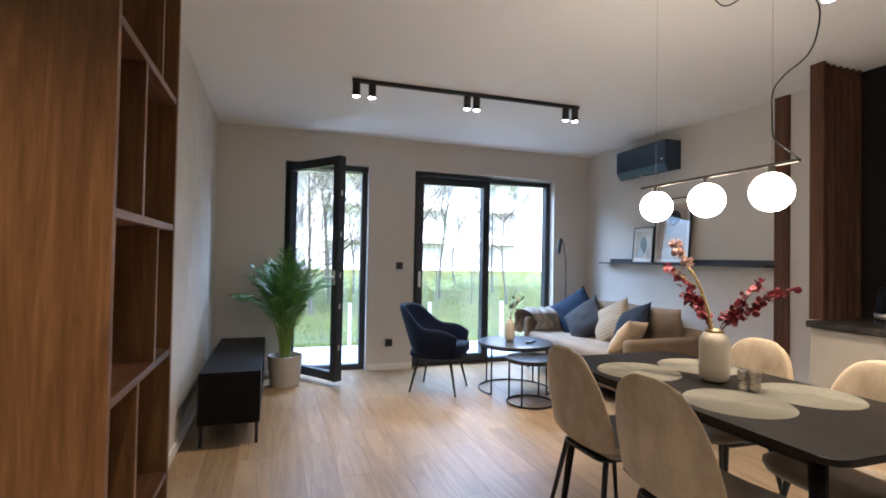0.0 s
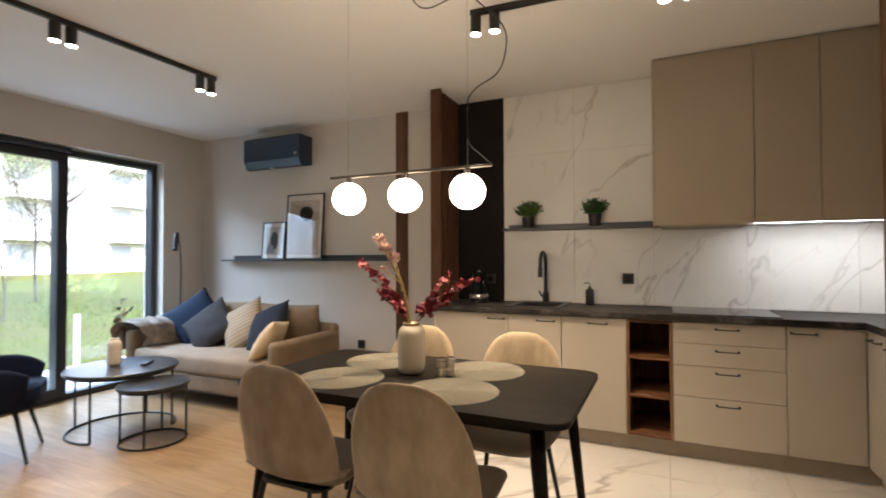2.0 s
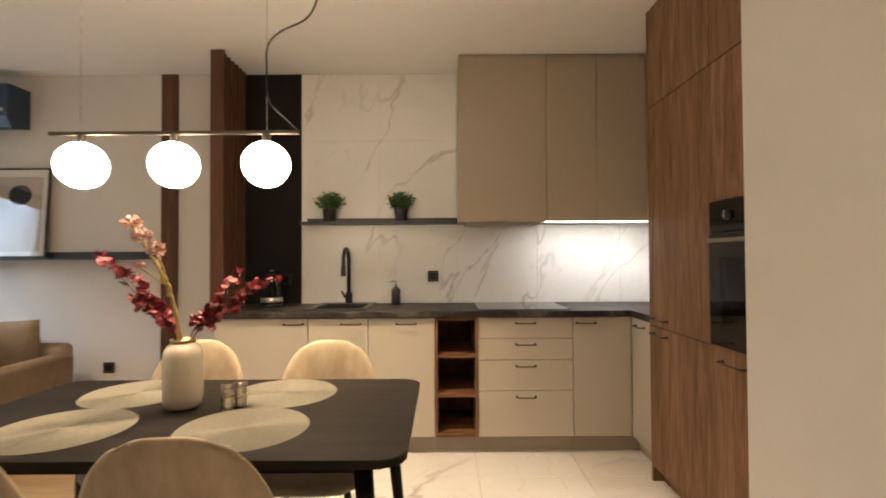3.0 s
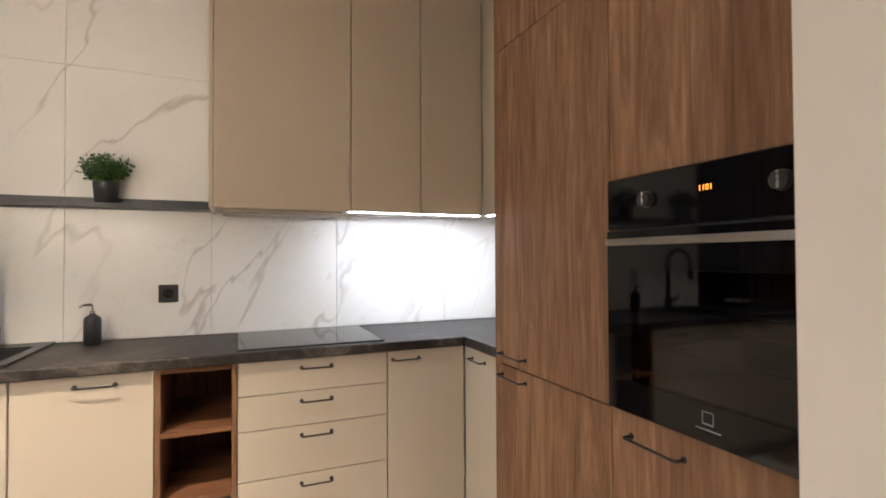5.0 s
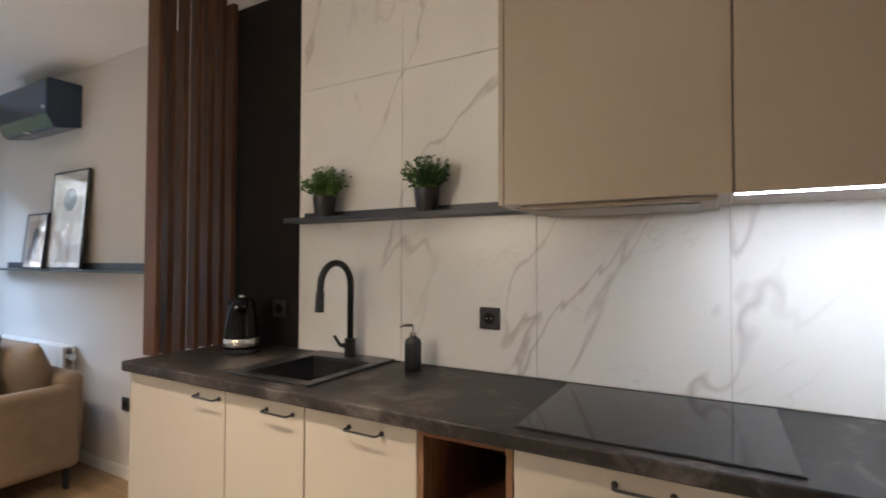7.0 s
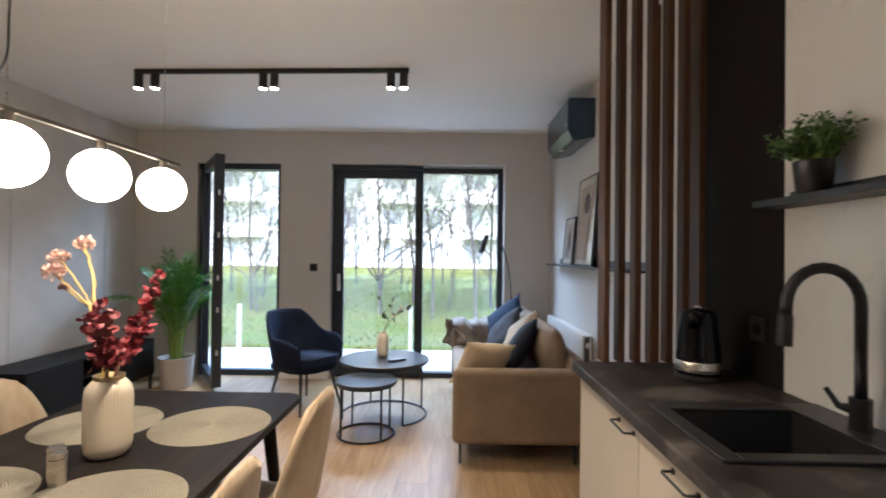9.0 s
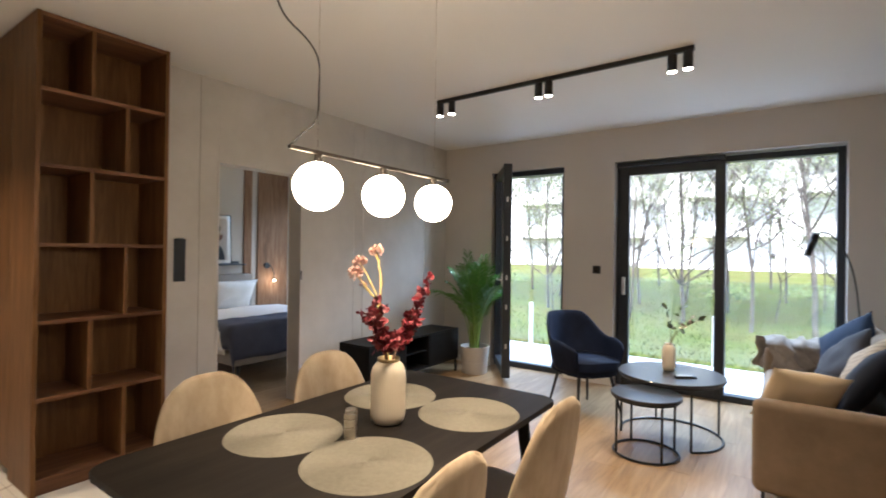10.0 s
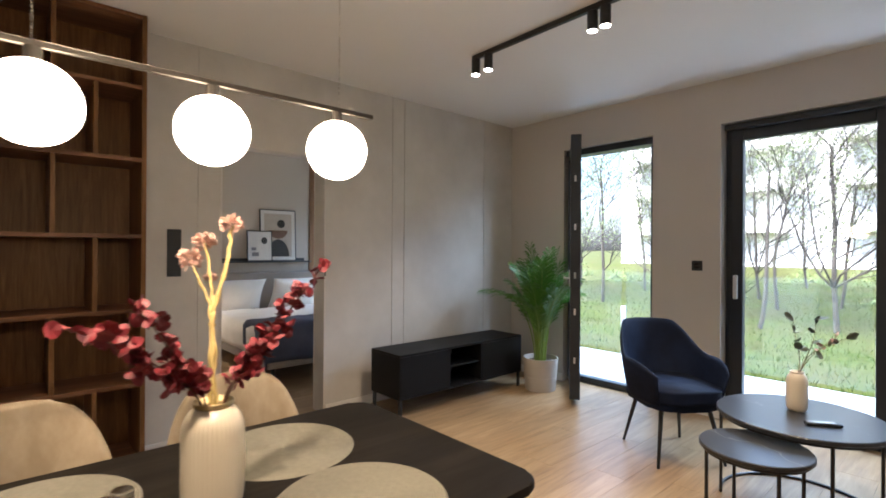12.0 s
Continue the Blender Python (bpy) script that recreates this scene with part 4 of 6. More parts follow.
dr = part("oven_door", box(-0.2145, -0.001, 0.3655, 0.2145, 0.022, 0.462), M_BLACK_GLASS, oven)
for c in ((-0.297, 0.003, -0.215, 0.462), (0.215, 0.003, 0.297, 0.462), (-0.2145, 0.003, 0.2145, 0.0845)):
    part("door_panel", box(c[0], -0.001, c[1], c[2], 0.022, c[3]), M_BLACK_GLASS, dr)
part("door_glass", box(-0.2149, 0.012, 0.0851, 0.2149, 0.0215, 0.3649), M_OVEN_GLASS, dr, "dark see-through oven glass")
part("handle", box(-0.285, 0.030, 0.425, 0.285, 0.042, 0.443, 0.004), M_OVEN_BAR, dr, "flat steel handle bar")
for hx in (-0.27, 0.27):
    part("handle_post", box(hx - 0.012, 0.021, 0.428, hx + 0.012, 0.031, 0.442), M_SILVER, dr)
for kx in (0.16, -0.16):
    k = part("knob", tube([(kx, 0.019, 0.535), (kx, 0.036, 0.535)], [0.02, 0.018], 24), M_RUBBER, oven)
    part("pointer", box(kx - 0.0025, 0.036, 0.52, kx + 0.0025, 0.0385, 0.552, 0.0008, 1), M_SILVER, k)
part("display", box(-0.04, 0.0202, 0.528, 0.04, 0.0206, 0.558), M_BLACK_GLASS, oven)
fc = bpy.data.curves.new("clock_digits", "FONT")
fc.body, fc.size, fc.align_x, fc.align_y = "1101", 0.018, "CENTER", "CENTER"
fc.extrude = 0.0002
fc.materials.append(M_AMBER)
dig = new("clock_digits", fc)
dig.parent = oven
dig.matrix_basis = pose(0, 0.0212, 0.543, 90, 0, 180)
tagged(dig, "amber clock digits")
bm = bmesh.new()
for x0, z0, x1, z1 in ((-0.014, 0.062, 0.014, 0.0655), (-0.014, 0.0875, 0.014, 0.09), (-0.014, 0.062, -0.0115, 0.09), (0.0115, 0.062, 0.014, 0.09), (-0.03, 0.05, 0.03, 0.053)):
    add_box(bm, x0, 0.0225, z0 - 0.02, x1, 0.0229, z1 - 0.02)
part("maker_mark", bm, M_PRINT_GREY, oven)

# ---- bookcase between hall and living room ----
BX0, BX1, BY0, BY1 = -1.21, 0.245, 1.83, 2.512
bk = thing("bookcase", (0.0, 2.17, 0.0), "tall walnut bookcase with empty staggered compartments", "bookcase")
wbox("wardrobe_body", (BX0, BY0 + 0.02, 0.06, -0.12, BY1 - 0.002, 2.597), M_WALNUT, bk, 0.0)
wbox("side_door", (BX0 + 0.003, BY0, 0.06, -0.14, BY0 + 0.019, 2.595), M_WALNUT, bk, 0.001)
wbox("grip", (-0.56, BY0 - 0.006, 0.93, -0.535, BY0 - 0.0005, 1.20), M_BLACK, bk, 0.002, "black upright grip")
wbox("side_plinth", (BX0 + 0.01, BY0 + 0.05, 0.0, -0.13, BY0 + 0.07, 0.059), M_BLACK_MATT, bk, 0.0)
wbox("side_panel", (-0.138, BY0, 0.0, BX1, BY0 + 0.024, 2.597), M_WALNUT, bk, 0.001)
wbox("side_panel", (-0.118, BY1 - 0.024, 0.0, BX1, BY1, 2.597), M_WALNUT, bk, 0.001)
wbox("back_panel", (-0.119, BY0 + 0.025, 0.06, -0.105, BY1 - 0.025, 2.59), M_WALNUT, bk, 0.0)
SHELVES = [0.066, 0.5, 0.915, 1.335, 1.765, 2.175, 2.573]
for z in SHELVES:
    wbox("shelf", (-0.104, BY0 + 0.0245, z, BX1 - 0.002, BY1 - 0.0245, z + 0.022), M_WALNUT_Y, bk, 0.001)
wbox("plinth", (0.21, BY0 + 0.0245, 0.0, 0.23, BY1 - 0.0245, 0.065), M_WALNUT_Y, bk, 0.0)
for k in range(6):
    y = 2.275 if k % 2 == 0 else 2.095
    wbox("divider", (-0.104, y - 0.011, SHELVES[k] + 0.0225, BX1 - 0.003, y + 0.011, SHELVES[k + 1] - 0.0005), M_WALNUT, bk, 0.001)

grip = thing("door_grip", (0.0, 2.71, 1.25), "long black recessed grip of the sliding door", "door handle")
wbox("plate", (0.0005, 2.67, 1.10, 0.006, 2.752, 1.40), M_BLACK, grip, 0.002)
latch = thing("door_latch", (0.0, 3.80, 1.1), "small black latch plate beside the doorway", "door latch")
wbox("plate", (0.004, 3.758, 1.07, 0.007, 3.771, 1.15), M_BLACK, latch, 0.001)

# ---- living room ----
tv = thing("tv_stand", (0.31, 4.835, 0.0), "low matt black TV stand with an open middle bay", "TV stand")
hx, hy = 0.19, 0.714
part("top", box(-hx, -hy, 0.465, hx, hy, 0.482, 0.002), M_TV, tv)
part("bottom", box(-hx, -hy, 0.14, hx, hy, 0.156, 0.002), M_TV, tv)
for y in (-hy, hy - 0.016):
    part("side_panel", box(-hx, y, 0.1565, hx, y + 0.016, 0.4645), M_TV, tv)
for y in (-0.20, 0.18):
    part("divider", box(-hx, y - 0.008, 0.1565, hx - 0.004, y + 0.008, 0.4645), M_TV, tv)
part("back_panel", box(-hx, -hy + 0.016, 0.1565, -hx + 0.006, hy - 0.016, 0.4645), M_TV, tv)
part("shelf", box(-hx + 0.01, -0.19, 0.305, hx - 0.03, 0.17, 0.318), M_TV, tv)
part("door", box(hx - 0.016, -hy + 0.018, 0.158, hx, -0.21, 0.463, 0.0015), M_TV, tv)
part("door", box(hx - 0.016, 0.19, 0.158, hx, hy - 0.018, 0.463, 0.0015), M_TV, tv)
for x in (-hx + 0.02, hx - 0.02):
    for y in (-hy + 0.02, hy - 0.02):
        part("leg", box(x - 0.011, y - 0.011, 0.0, x + 0.011, y + 0.011, 0.1395, 0.001), M_BLACK, tv)

palm = thing("potted_palm", (0.685, 5.60, 0.0), "green areca palm in a round grey pot", "potted plant")
part("pot", lathe([(0.128, 0.0), (0.137, 0.004), (0.147, 0.127), (0.1445, 0.129), (0.1445, 0.133), (0.148, 0.135), (0.161, 0.29), (0.161, 0.296), (0.152, 0.296), (0.148, 0.255), (0.002, 0.255)], 72), M_POT, palm, smooth=False)
part("soil", lathe([(0.147, 0.25), (0.12, 0.262), (0.05, 0.266), (0.001, 0.268)], 24), M_SOIL, palm, smooth=True)


def frond(bm, stem_bm, L, droop, rnd, width=0.15):
    """A feathered palm leaf that rises from the origin and arches to +x."""
    pts = []
    for k in range(13):
        t = k / 12
        pts.append(Vector((L * (0.06 * t + droop * t ** 2.4), 0, L * (1.0 * t - droop * 0.72 * t ** 3.2))))
    add_tube(stem_bm, pts, [0.0075 * (1 - 0.85 * k / 12) for k in range(13)], 6)
    n = 34
    for k in range(n):
        t = 0.42 + 0.58 * k / (n - 1)
        i = min(int(t * 12), 11)
        p = pts[i].lerp(pts[i + 1], t * 12 - i)
        d = (pts[i + 1] - pts[i]).normalized()
        lw = width * (math.sin(math.pi * (0.2 + 0.68 * (t - 0.42) / 0.58)) ** 0.8 + 0.1)
        for s in (-1, 1):
            out = (Vector((0, s, 0)) * rnd.uniform(0.55, 0.8) + d * 0.95 + Vector((0, 0, rnd.uniform(-0.1, 0.25)))).normalized()
            long = lw * rnd.uniform(0.85, 1.12)
            w = 0.0052
            q = [p, p + out * long * 0.35 + Vector((0, 0, 0.006)), p + out * long * 0.7 + Vector((0, 0, -long * 0.08)), p + out * long * 0.97 + Vector((0, 0, -long * 0.27))]
            side = d * w
            low = [bm.verts.new(q[0] - side * 0.5), bm.verts.new(q[1] - side), bm.verts.new(q[2] - side * 0.8)]
            high = [bm.verts.new(q[0] + side * 0.5), bm.verts.new(q[1] + side), bm.verts.new(q[2] + side * 0.8)]
            tip = bm.verts.new(q[3])
            bm.faces.new((low[0], low[1], high[1], high[0]))
            bm.faces.new((low[1], low[2], high[2], high[1]))
            bm.faces.new((low[2], tip, high[2]))


rnd = random.Random(5)
for k in range(34):
    bm, sb = bmesh.new(), bmesh.new()
    inner = k / 34
    L = rnd.uniform(0.62, 0.92) + 0.24 * (1 - inner)
    droop = 0.05 + 0.37 * inner * rnd.uniform(0.6, 1.1)
    frond(bm, sb, L, droop, rnd, rnd.uniform(0.15, 0.21))
    m = pose(0.05 * inner * math.cos(k * 2.4), 0.05 * inner * math.sin(k * 2.4), 0.26, 0, 0, k * 137.5 + rnd.uniform(-15, 15))
    lf = part("frond", bm, M_PALM, palm)
    part("leaf_stem", sb, M_STEM, lf)
    lf.matrix_basis = m

# armchair
arm = thing("armchair", (2.085, 5.09, 0.0), "navy velvet tub armchair with slim black legs", "armchair", rz=-36)


def tub(u, v):
    th = radians(-128 + 256 * u)
    a = abs(th)
    k = min(max((a - radians(38)) / radians(48), 0), 1)
    k = k * k * (3 - 2 * k)
    k2 = min(max((a - radians(95)) / radians(33), 0), 1)
    top = 0.82 - 0.20 * k - 0.07 * k2 ** 2
    z = 0.36 + (top - 0.36) * v
    flare = 0.84 + 0.16 * v ** 0.8
    back = max(math.cos(th), 0)
    r = 0.285 * flare
    x = -r * math.cos(th) * (1.45 if a > radians(90) else 1.0) - 0.13 * v * back
    y = -0.305 * flare * math.sin(th) * (1 - 0.10 * v * back)
    return (x, y, z)


part("backrest", shell(tub, 48, 12, 0.034), M_NAVY, arm, "navy velvet tub back with arms", smooth=True)
part("seat_base", rounded_plate(0.265, 0.24, 0.335, 0.385, 0.14, 0.015), M_NAVY, arm, smooth=False)
bm = rounded_plate(0.262, 0.232, 0.385, 0.465, 0.13, 0.03, 10)
c = part("seat_cushion", bm, M_NAVY, arm, "loose navy seat cushion", smooth=True)
c.matrix_basis = pose(0.03, 0, 0)
for x, y in ((0.2, 0.19), (0.2, -0.19), (-0.19, 0.18), (-0.19, -0.18)):
    part("leg", tube([(x * 0.82, y * 0.85, 0.345), (x * 1.22, y * 1.2, 0.0)], [0.016, 0.0095], 12), M_BLACK, arm)


arm.scale = (0.95, 0.93, 0.98)

# nesting coffee tables
def coffee_table(loc, r, h, posts, label, arc):
    """arc: the first and last angle of the floor ring, which may stay open; the posts stand evenly along it."""
    t = thing("coffee_table", loc, label, "coffee table", "round nesting tables")
    part("tabletop", lathe([(r - 0.004, h - 0.022), (r, h - 0.018), (r, h - 0.004), (r - 0.004, h), (0.001, h)], 64), M_TOPSTONE, t, "dark marble-look round top")
    rr = r - 0.02
    whole = arc[1] - arc[0] >= 360

    def at(a, z):
        return (rr * math.cos(radians(a)), rr * math.sin(radians(a)), z)

    part("floor_ring", tube([at(arc[0] + (arc[1] - arc[0]) * k / 48, 0.008) for k in range(49)], 0.008, 8), M_BLACK, t)
    part("top_ring", tube([at(360 * k / 48, h - 0.03) for k in range(49)], 0.008, 8), M_BLACK, t)
    for k in range(posts):
        a = arc[0] + (arc[1] - arc[0]) * k / (posts if whole else posts - 1)
        part("post", tube([at(a, 0.01), at(a, h - 0.03)], 0.008, 10), M_BLACK, t)
    return t


coffee_table((2.805, 4.905, 0.0), 0.365, 0.46, 4, "larger round coffee table with dark marble top and thin black frame", (-58, 205))
coffee_table((2.733, 4.455, 0.0), 0.225, 0.40, 4, "smaller round side table tucked beside the larger one", (40, 400))


def fluted(profile, ribs):
    """A turned body with fine upright ribs that fade out towards its foot and shoulder."""
    bm = bmesh.new()
    rings, n = [], ribs * 4
    for r, z, depth in profile:
        rings.append([bm.verts.new(((r - depth * (0.5 - 0.5 * math.cos(math.pi * k / 2))) * math.cos(2 * math.pi * k / n), (r - depth * (0.5 - 0.5 * math.cos(math.pi * k / 2))) * math.sin(2 * math.pi * k / n), z)) for k in range(n)])
    for a, b in zip(rings, rings[1:]):
        for k in range(n):
            bm.faces.new((a[k], a[(k + 1) % n], b[(k + 1) % n], b[k]))
    bm.faces.new(rings[0][::-1])
    bm.faces.new(rings[-1])
    return bm


def vase(loc, h, r, label, rim):
    v = thing("vase", loc, label, "vase")
    d = r * 0.014
    part("body", fluted([(r * 0.55, 0.0, 0), (r * 0.78, 0.003, 0), (r * 0.93, 0.014, d * 0.3), (r * 0.985, 0.03, d), (r, 0.05, d), (r, h * 0.72, d), (r * 0.975, h * 0.79, d), (r * 0.91, h * 0.85, d * 0.5), (r * 0.78, h * 0.905, 0), (r * 0.66, h * 0.935, 0), (r * 0.6, h * 0.95, 0)], 44), M_CERAMIC, v, smooth=True)
    part("neck", lathe([(r * 0.6, h * 0.945), (r * 0.64, h * 0.97), (r * 0.65, h), (r * 0.58, h), (r * 0.55, h * 0.96), (0.002, h * 0.95)], 36), rim, v, "thin metallic rim" if rim is M_BRASS else "", smooth=True)
    return v


vase((2.78, 4.97, 0.4605), 0.205, 0.048, "small cream ceramic vase on the coffee table", M_CERAMIC)


def oval_leaf(bm, p, d, L, W, rnd):
    """A broad, cupped, nearly round leaf."""
    d = d.normalized()
    s = d.cross(Vector((rnd.gauss(0, 1), rnd.gauss(0, 1), rnd.gauss(0, 1)))).normalized()
    n = d.cross(s)
    mid = bm.verts.new(p + d * L * 0.5 - n * W * 0.22)
    rim = []
    for k in range(8):
        a = 2 * math.pi * k / 8
        rim.append(bm.verts.new(p + d * L * 0.5 * (1 - math.cos(a)) + s * W * math.sin(a) + n * W * rnd.uniform(-0.1, 0.25)))
    for k in range(8):
        bm.faces.new((mid, rim[k], rim[(k + 1) % 8]))


def twig(name, loc, stem, leaf_mat, stalk_mat, L, W, shoots, per, reach, seed, label, start=0.45):
    """A branch along a curve, with side shoots that carry the leaves."""
    t = thing(name, loc, label, "dried branch")
    rnd = random.Random(seed)
    bm = bmesh.new()
    lb = bmesh.new()
    pts = smooth_curve(stem, 6)
    n = len(pts)
    add_tube(bm, pts, [0.0026 * (1 - 0.7 * i / n) for i in range(n)], 5)
    for k in range(shoots):
        f = start + (1 - start) * k / max(shoots - 1, 1)
        i = min(int(n * f), n - 1)
        p = pts[i]
        along = (pts[min(i + 1, n - 1)] - pts[max(i - 1, 0)]).normalized()
        d = (along * 0.7 + Vector((rnd.gauss(0, 0.8), rnd.gauss(0, 0.8), rnd.gauss(0.1, 0.6)))).normalized()
        size = reach * rnd.uniform(0.45, 1.1) * (1.15 - 0.55 * f)
        end = p + d * size
        add_tube(bm, [p, p.lerp(end, 0.5) + Vector((0, 0, 0.004)), end], [0.0013, 0.0011, 0.0007], 4)
        for q in range(per):
            at = p.lerp(end, 0.25 + 0.75 * q / max(per - 1, 1))
            ld = (d * 0.5 + Vector((rnd.gauss(0, 1), rnd.gauss(0, 1), rnd.gauss(0, 0.9)))).normalized()
            g = rnd.uniform(0.65, 1.2)
            oval_leaf(lb, at, ld, L * g, W * g, rnd)
    part("stalk", bm, stalk_mat, t)
    part("foliage", lb, leaf_mat, t)
    return t


for k, s in enumerate(([(0, 0, 0), (0.01, 0.01, 0.1), (-0.005, 0.0, 0.2), (-0.015, -0.01, 0.30)],
                       [(0, 0, 0), (0.03, 0.02, 0.1), (0.06, 0.04, 0.2), (0.07, 0.04, 0.31)],
                       [(0, 0, 0), (0.04, 0.03, 0.1), (0.12, 0.08, 0.19), (0.20, 0.13, 0.22)])):
    twig("olive_branch", (2.78, 4.97, 0.625), s, M_OLIVE, M_TWIG, 0.052, 0.019, 5, 1, 0.03, 4 + k, "dark olive-leaf sprig in the small vase", 0.5)
twig("pale_branch", (2.78, 4.97, 0.625), [(0, 0, 0), (0.03, 0.03, 0.1), (0.08, 0.06, 0.16), (0.14, 0.10, 0.22)], M_PINK, M_TWIG, 0.028, 0.010, 7, 2, 0.03, 9, "pale pink dried sprig in the small vase", 0.6)
rem = thing("remote_control", (2.92, 4.80, 0.4605), "slim black remote control on the coffee table", "remote control", rz=35)
part("case", box(-0.075, -0.02, 0.0, 0.075, 0.02, 0.016, 0.006), M_RUBBER, rem)
part("keypad", box(-0.068, -0.016, 0.016, 0.05, 0.016, 0.0175, 0.0005), M_OVEN_BAR, rem)

# sofa
SX, SYA, SYB = 3.36, 3.95, 5.78
sofa = thing("sofa", (3.78, (SYA + SYB) / 2, 0.0), "beige velour two-seat sofa on slim black legs", "sofa")


def sbox(name, c, material, bev, label="", seg=4):
    return wbox(name, c, material, sofa, bev, label, seg, True)


sbox("base", (SX + 0.03, SYA + 0.02, 0.13, 4.18, SYB - 0.02, 0.27), M_SOFA, 0.02)
sbox("arm", (SX, SYA, 0.12, 4.20, SYA + 0.10, 0.60), M_SOFA, 0.045, "upholstered arm", 5)
sbox("arm", (SX, SYB - 0.10, 0.12, 4.20, SYB, 0.60), M_SOFA, 0.045, "upholstered arm", 5)
sbox("back", (4.10, SYA + 0.02, 0.2, 4.22, SYB - 0.02, 0.66), M_SOFA, 0.045, "", 5)
sbox("seat_cushion", (SX + 0.01, SYA + 0.105, 0.265, 4.08, SYB - 0.105, 0.44), M_SOFA_SEAT, 0.05, "pale woven seat cushion", 5)
for a, b in ((SYA + 0.11, 4.862), (4.868, SYB - 0.11)):
    bc = part("back_cushion", pillow(b - a, 0.47, 0.2, 2), M_SOFA, sofa, "soft back cushion", smooth=True)
    bc.matrix_basis = pose(4.07 - 3.78, (a + b) / 2 - sofa.location.y, 0.61, 90, 0, 90) @ pose(0, 0, 0, -12, 0, 0)
for x in (SX + 0.05, 4.14):
    for y in (SYA + 0.05, SYB - 0.05):
        part("leg", box(x - 3.78 - 0.008, y - sofa.location.y - 0.02, 0.0, x - 3.78 + 0.008, y - sofa.location.y + 0.02, 0.13, 0.001), M_BLACK, sofa)
part("front_rail", box(SX + 0.05 - 3.78, SYA + 0.06 - sofa.location.y, 0.118, SX + 0.066 - 3.78, SYB - 0.06 - sofa.location.y, 0.129), M_BLACK, sofa)


def scatter(name, loc, size, material, label, lean, turn, roll=0, seed=0):
    c = thing(name, loc, label, "cushion", "sofa cushions")
    part("cover", pillow(size, size, 0.15, seed), material, c, smooth=True)
    c.matrix_basis = pose(*loc, 0, 0, turn) @ pose(0, 0, 0, 0, lean, 0) @ pose(0, 0, 0, 0, 0, roll)
    return c


# leaning squares: local x runs up the cushion, y along the sofa
scatter("cushion", (3.86, 5.46, 0.665), 0.47, M_BLUE, "petrol blue square cushion leaning in the sofa corner", -66, 30, 38, 1)
scatter("cushion", (3.80, 5.18, 0.61), 0.46, M_GREY, "charcoal grey square cushion leaning on the sofa back", -58, 12, 45, 2)
scatter("cushion", (3.89, 4.84, 0.625), 0.45, M_STRIPE, "tan knitted cushion with thin darker stripes on the sofa", -62, 8, 32, 3)
scatter("cushion", (3.84, 4.50, 0.625), 0.46, M_BLUE_DK, "navy blue square cushion leaning on the sofa back", -60, -12, 24, 4)
scatter("cushion", (3.56, 4.20, 0.58), 0.37, M_CREAM, "cream cushion with pale stripes against the sofa arm", -58, -70, 8, 5)

# throw over the far arm
thr = thing("throw_blanket", (3.62, 5.73, 0.6), "crumpled taupe knitted throw over the sofa arm", "blanket")


def drape(u, v):
    """Up the inner side of the arm, over it and down outside, in loose folds."""
    x = -0.27 + 0.5 * u + 0.07 * math.sin(v * 4 + 1)
    s = -0.36 + 0.66 * v
    if s < -0.06:
        y, z = -0.085 - 0.12 * min(max(-0.1 - s, 0), 0.2), 0.03 + (s + 0.06) * 0.62
    elif s < 0.07:
        y, z = s * 1.1, 0.03
    else:
        y, z = 0.085, 0.02 - (s - 0.07)
    f1 = 1 - 2.0 * abs(noise.noise(Vector((x * 6.5 + s * 2.2, s * 1.3, 2.0))))
    f2 = noise.noise(Vector((x * 17, s * 8, 7.0)))
    fold = 0.07 * max(f1, 0) ** 1.4 + 0.014 * f2
    side = -1 if s < -0.06 else 1 if s > 0.07 else 0
    return (x + 0.05 * f2, y + side * (0.012 + max(fold, 0)), z + (max(fold, 0) * 0.8 + 0.01 if side == 0 else 0.25 * max(fold, 0)))


part("cloth", shell(drape, 56, 60, 0.009), M_THROW, thr, smooth=True)

# radiator behind the sofa
rad = thing("radiator", (4.34, 5.1, 0.1), "white panel radiator behind the sofa", "radiator")
wbox("panel", (4.305, 4.45, 0.2, 4.322, 5.72, 0.74), M_WHITE, rad, 0.004)
wbox("back_plate", (4.36, 4.45, 0.2, 4.375, 5.72, 0.74), M_WHITE, rad, 0.004)
wbox("grille", (4.322, 4.46, 0.725, 4.36, 5.71, 0.738), M_WHITE, rad, 0.001)
for k in range(12):
    y = 4.52 + k * 0.1
    wbox("rib", (4.302, y, 0.24, 4.3055, y + 0.03, 0.70), M_WHITE, rad, 0.001)
part("valve", tube([(-0.01, -0.66, 0.58), (-0.01, -0.72, 0.58)], [0.015, 0.02], 12), M_CHROME, rad)

# floor lamp in the corner
lam = thing("floor_lamp", (3.98, 5.86, 0.0), "slim black arched floor lamp with a small cylinder head", "floor lamp")
part("base", lathe([(0.11, 0.0), (0.112, 0.004), (0.112, 0.014), (0.105, 0.018), (0.002, 0.018)], 32), M_BLACK, lam)
stem = smooth_curve([(0, 0, 0.018), (-0.005, -0.02, 0.6), (-0.045, -0.09, 1.1), (-0.11, -0.16, 1.35), (-0.20, -0.25, 1.49), (-0.27, -0.33, 1.515), (-0.31, -0.37, 1.48)], 8)
part("stem", tube(stem, 0.006, 8), M_BLACK, lam, smooth=True)
part("shade", tube([(-0.30, -0.36, 1.50), (-0.355, -0.41, 1.34)], 0.024, 18), M_BLACK, lam, "narrow black cylinder shade")

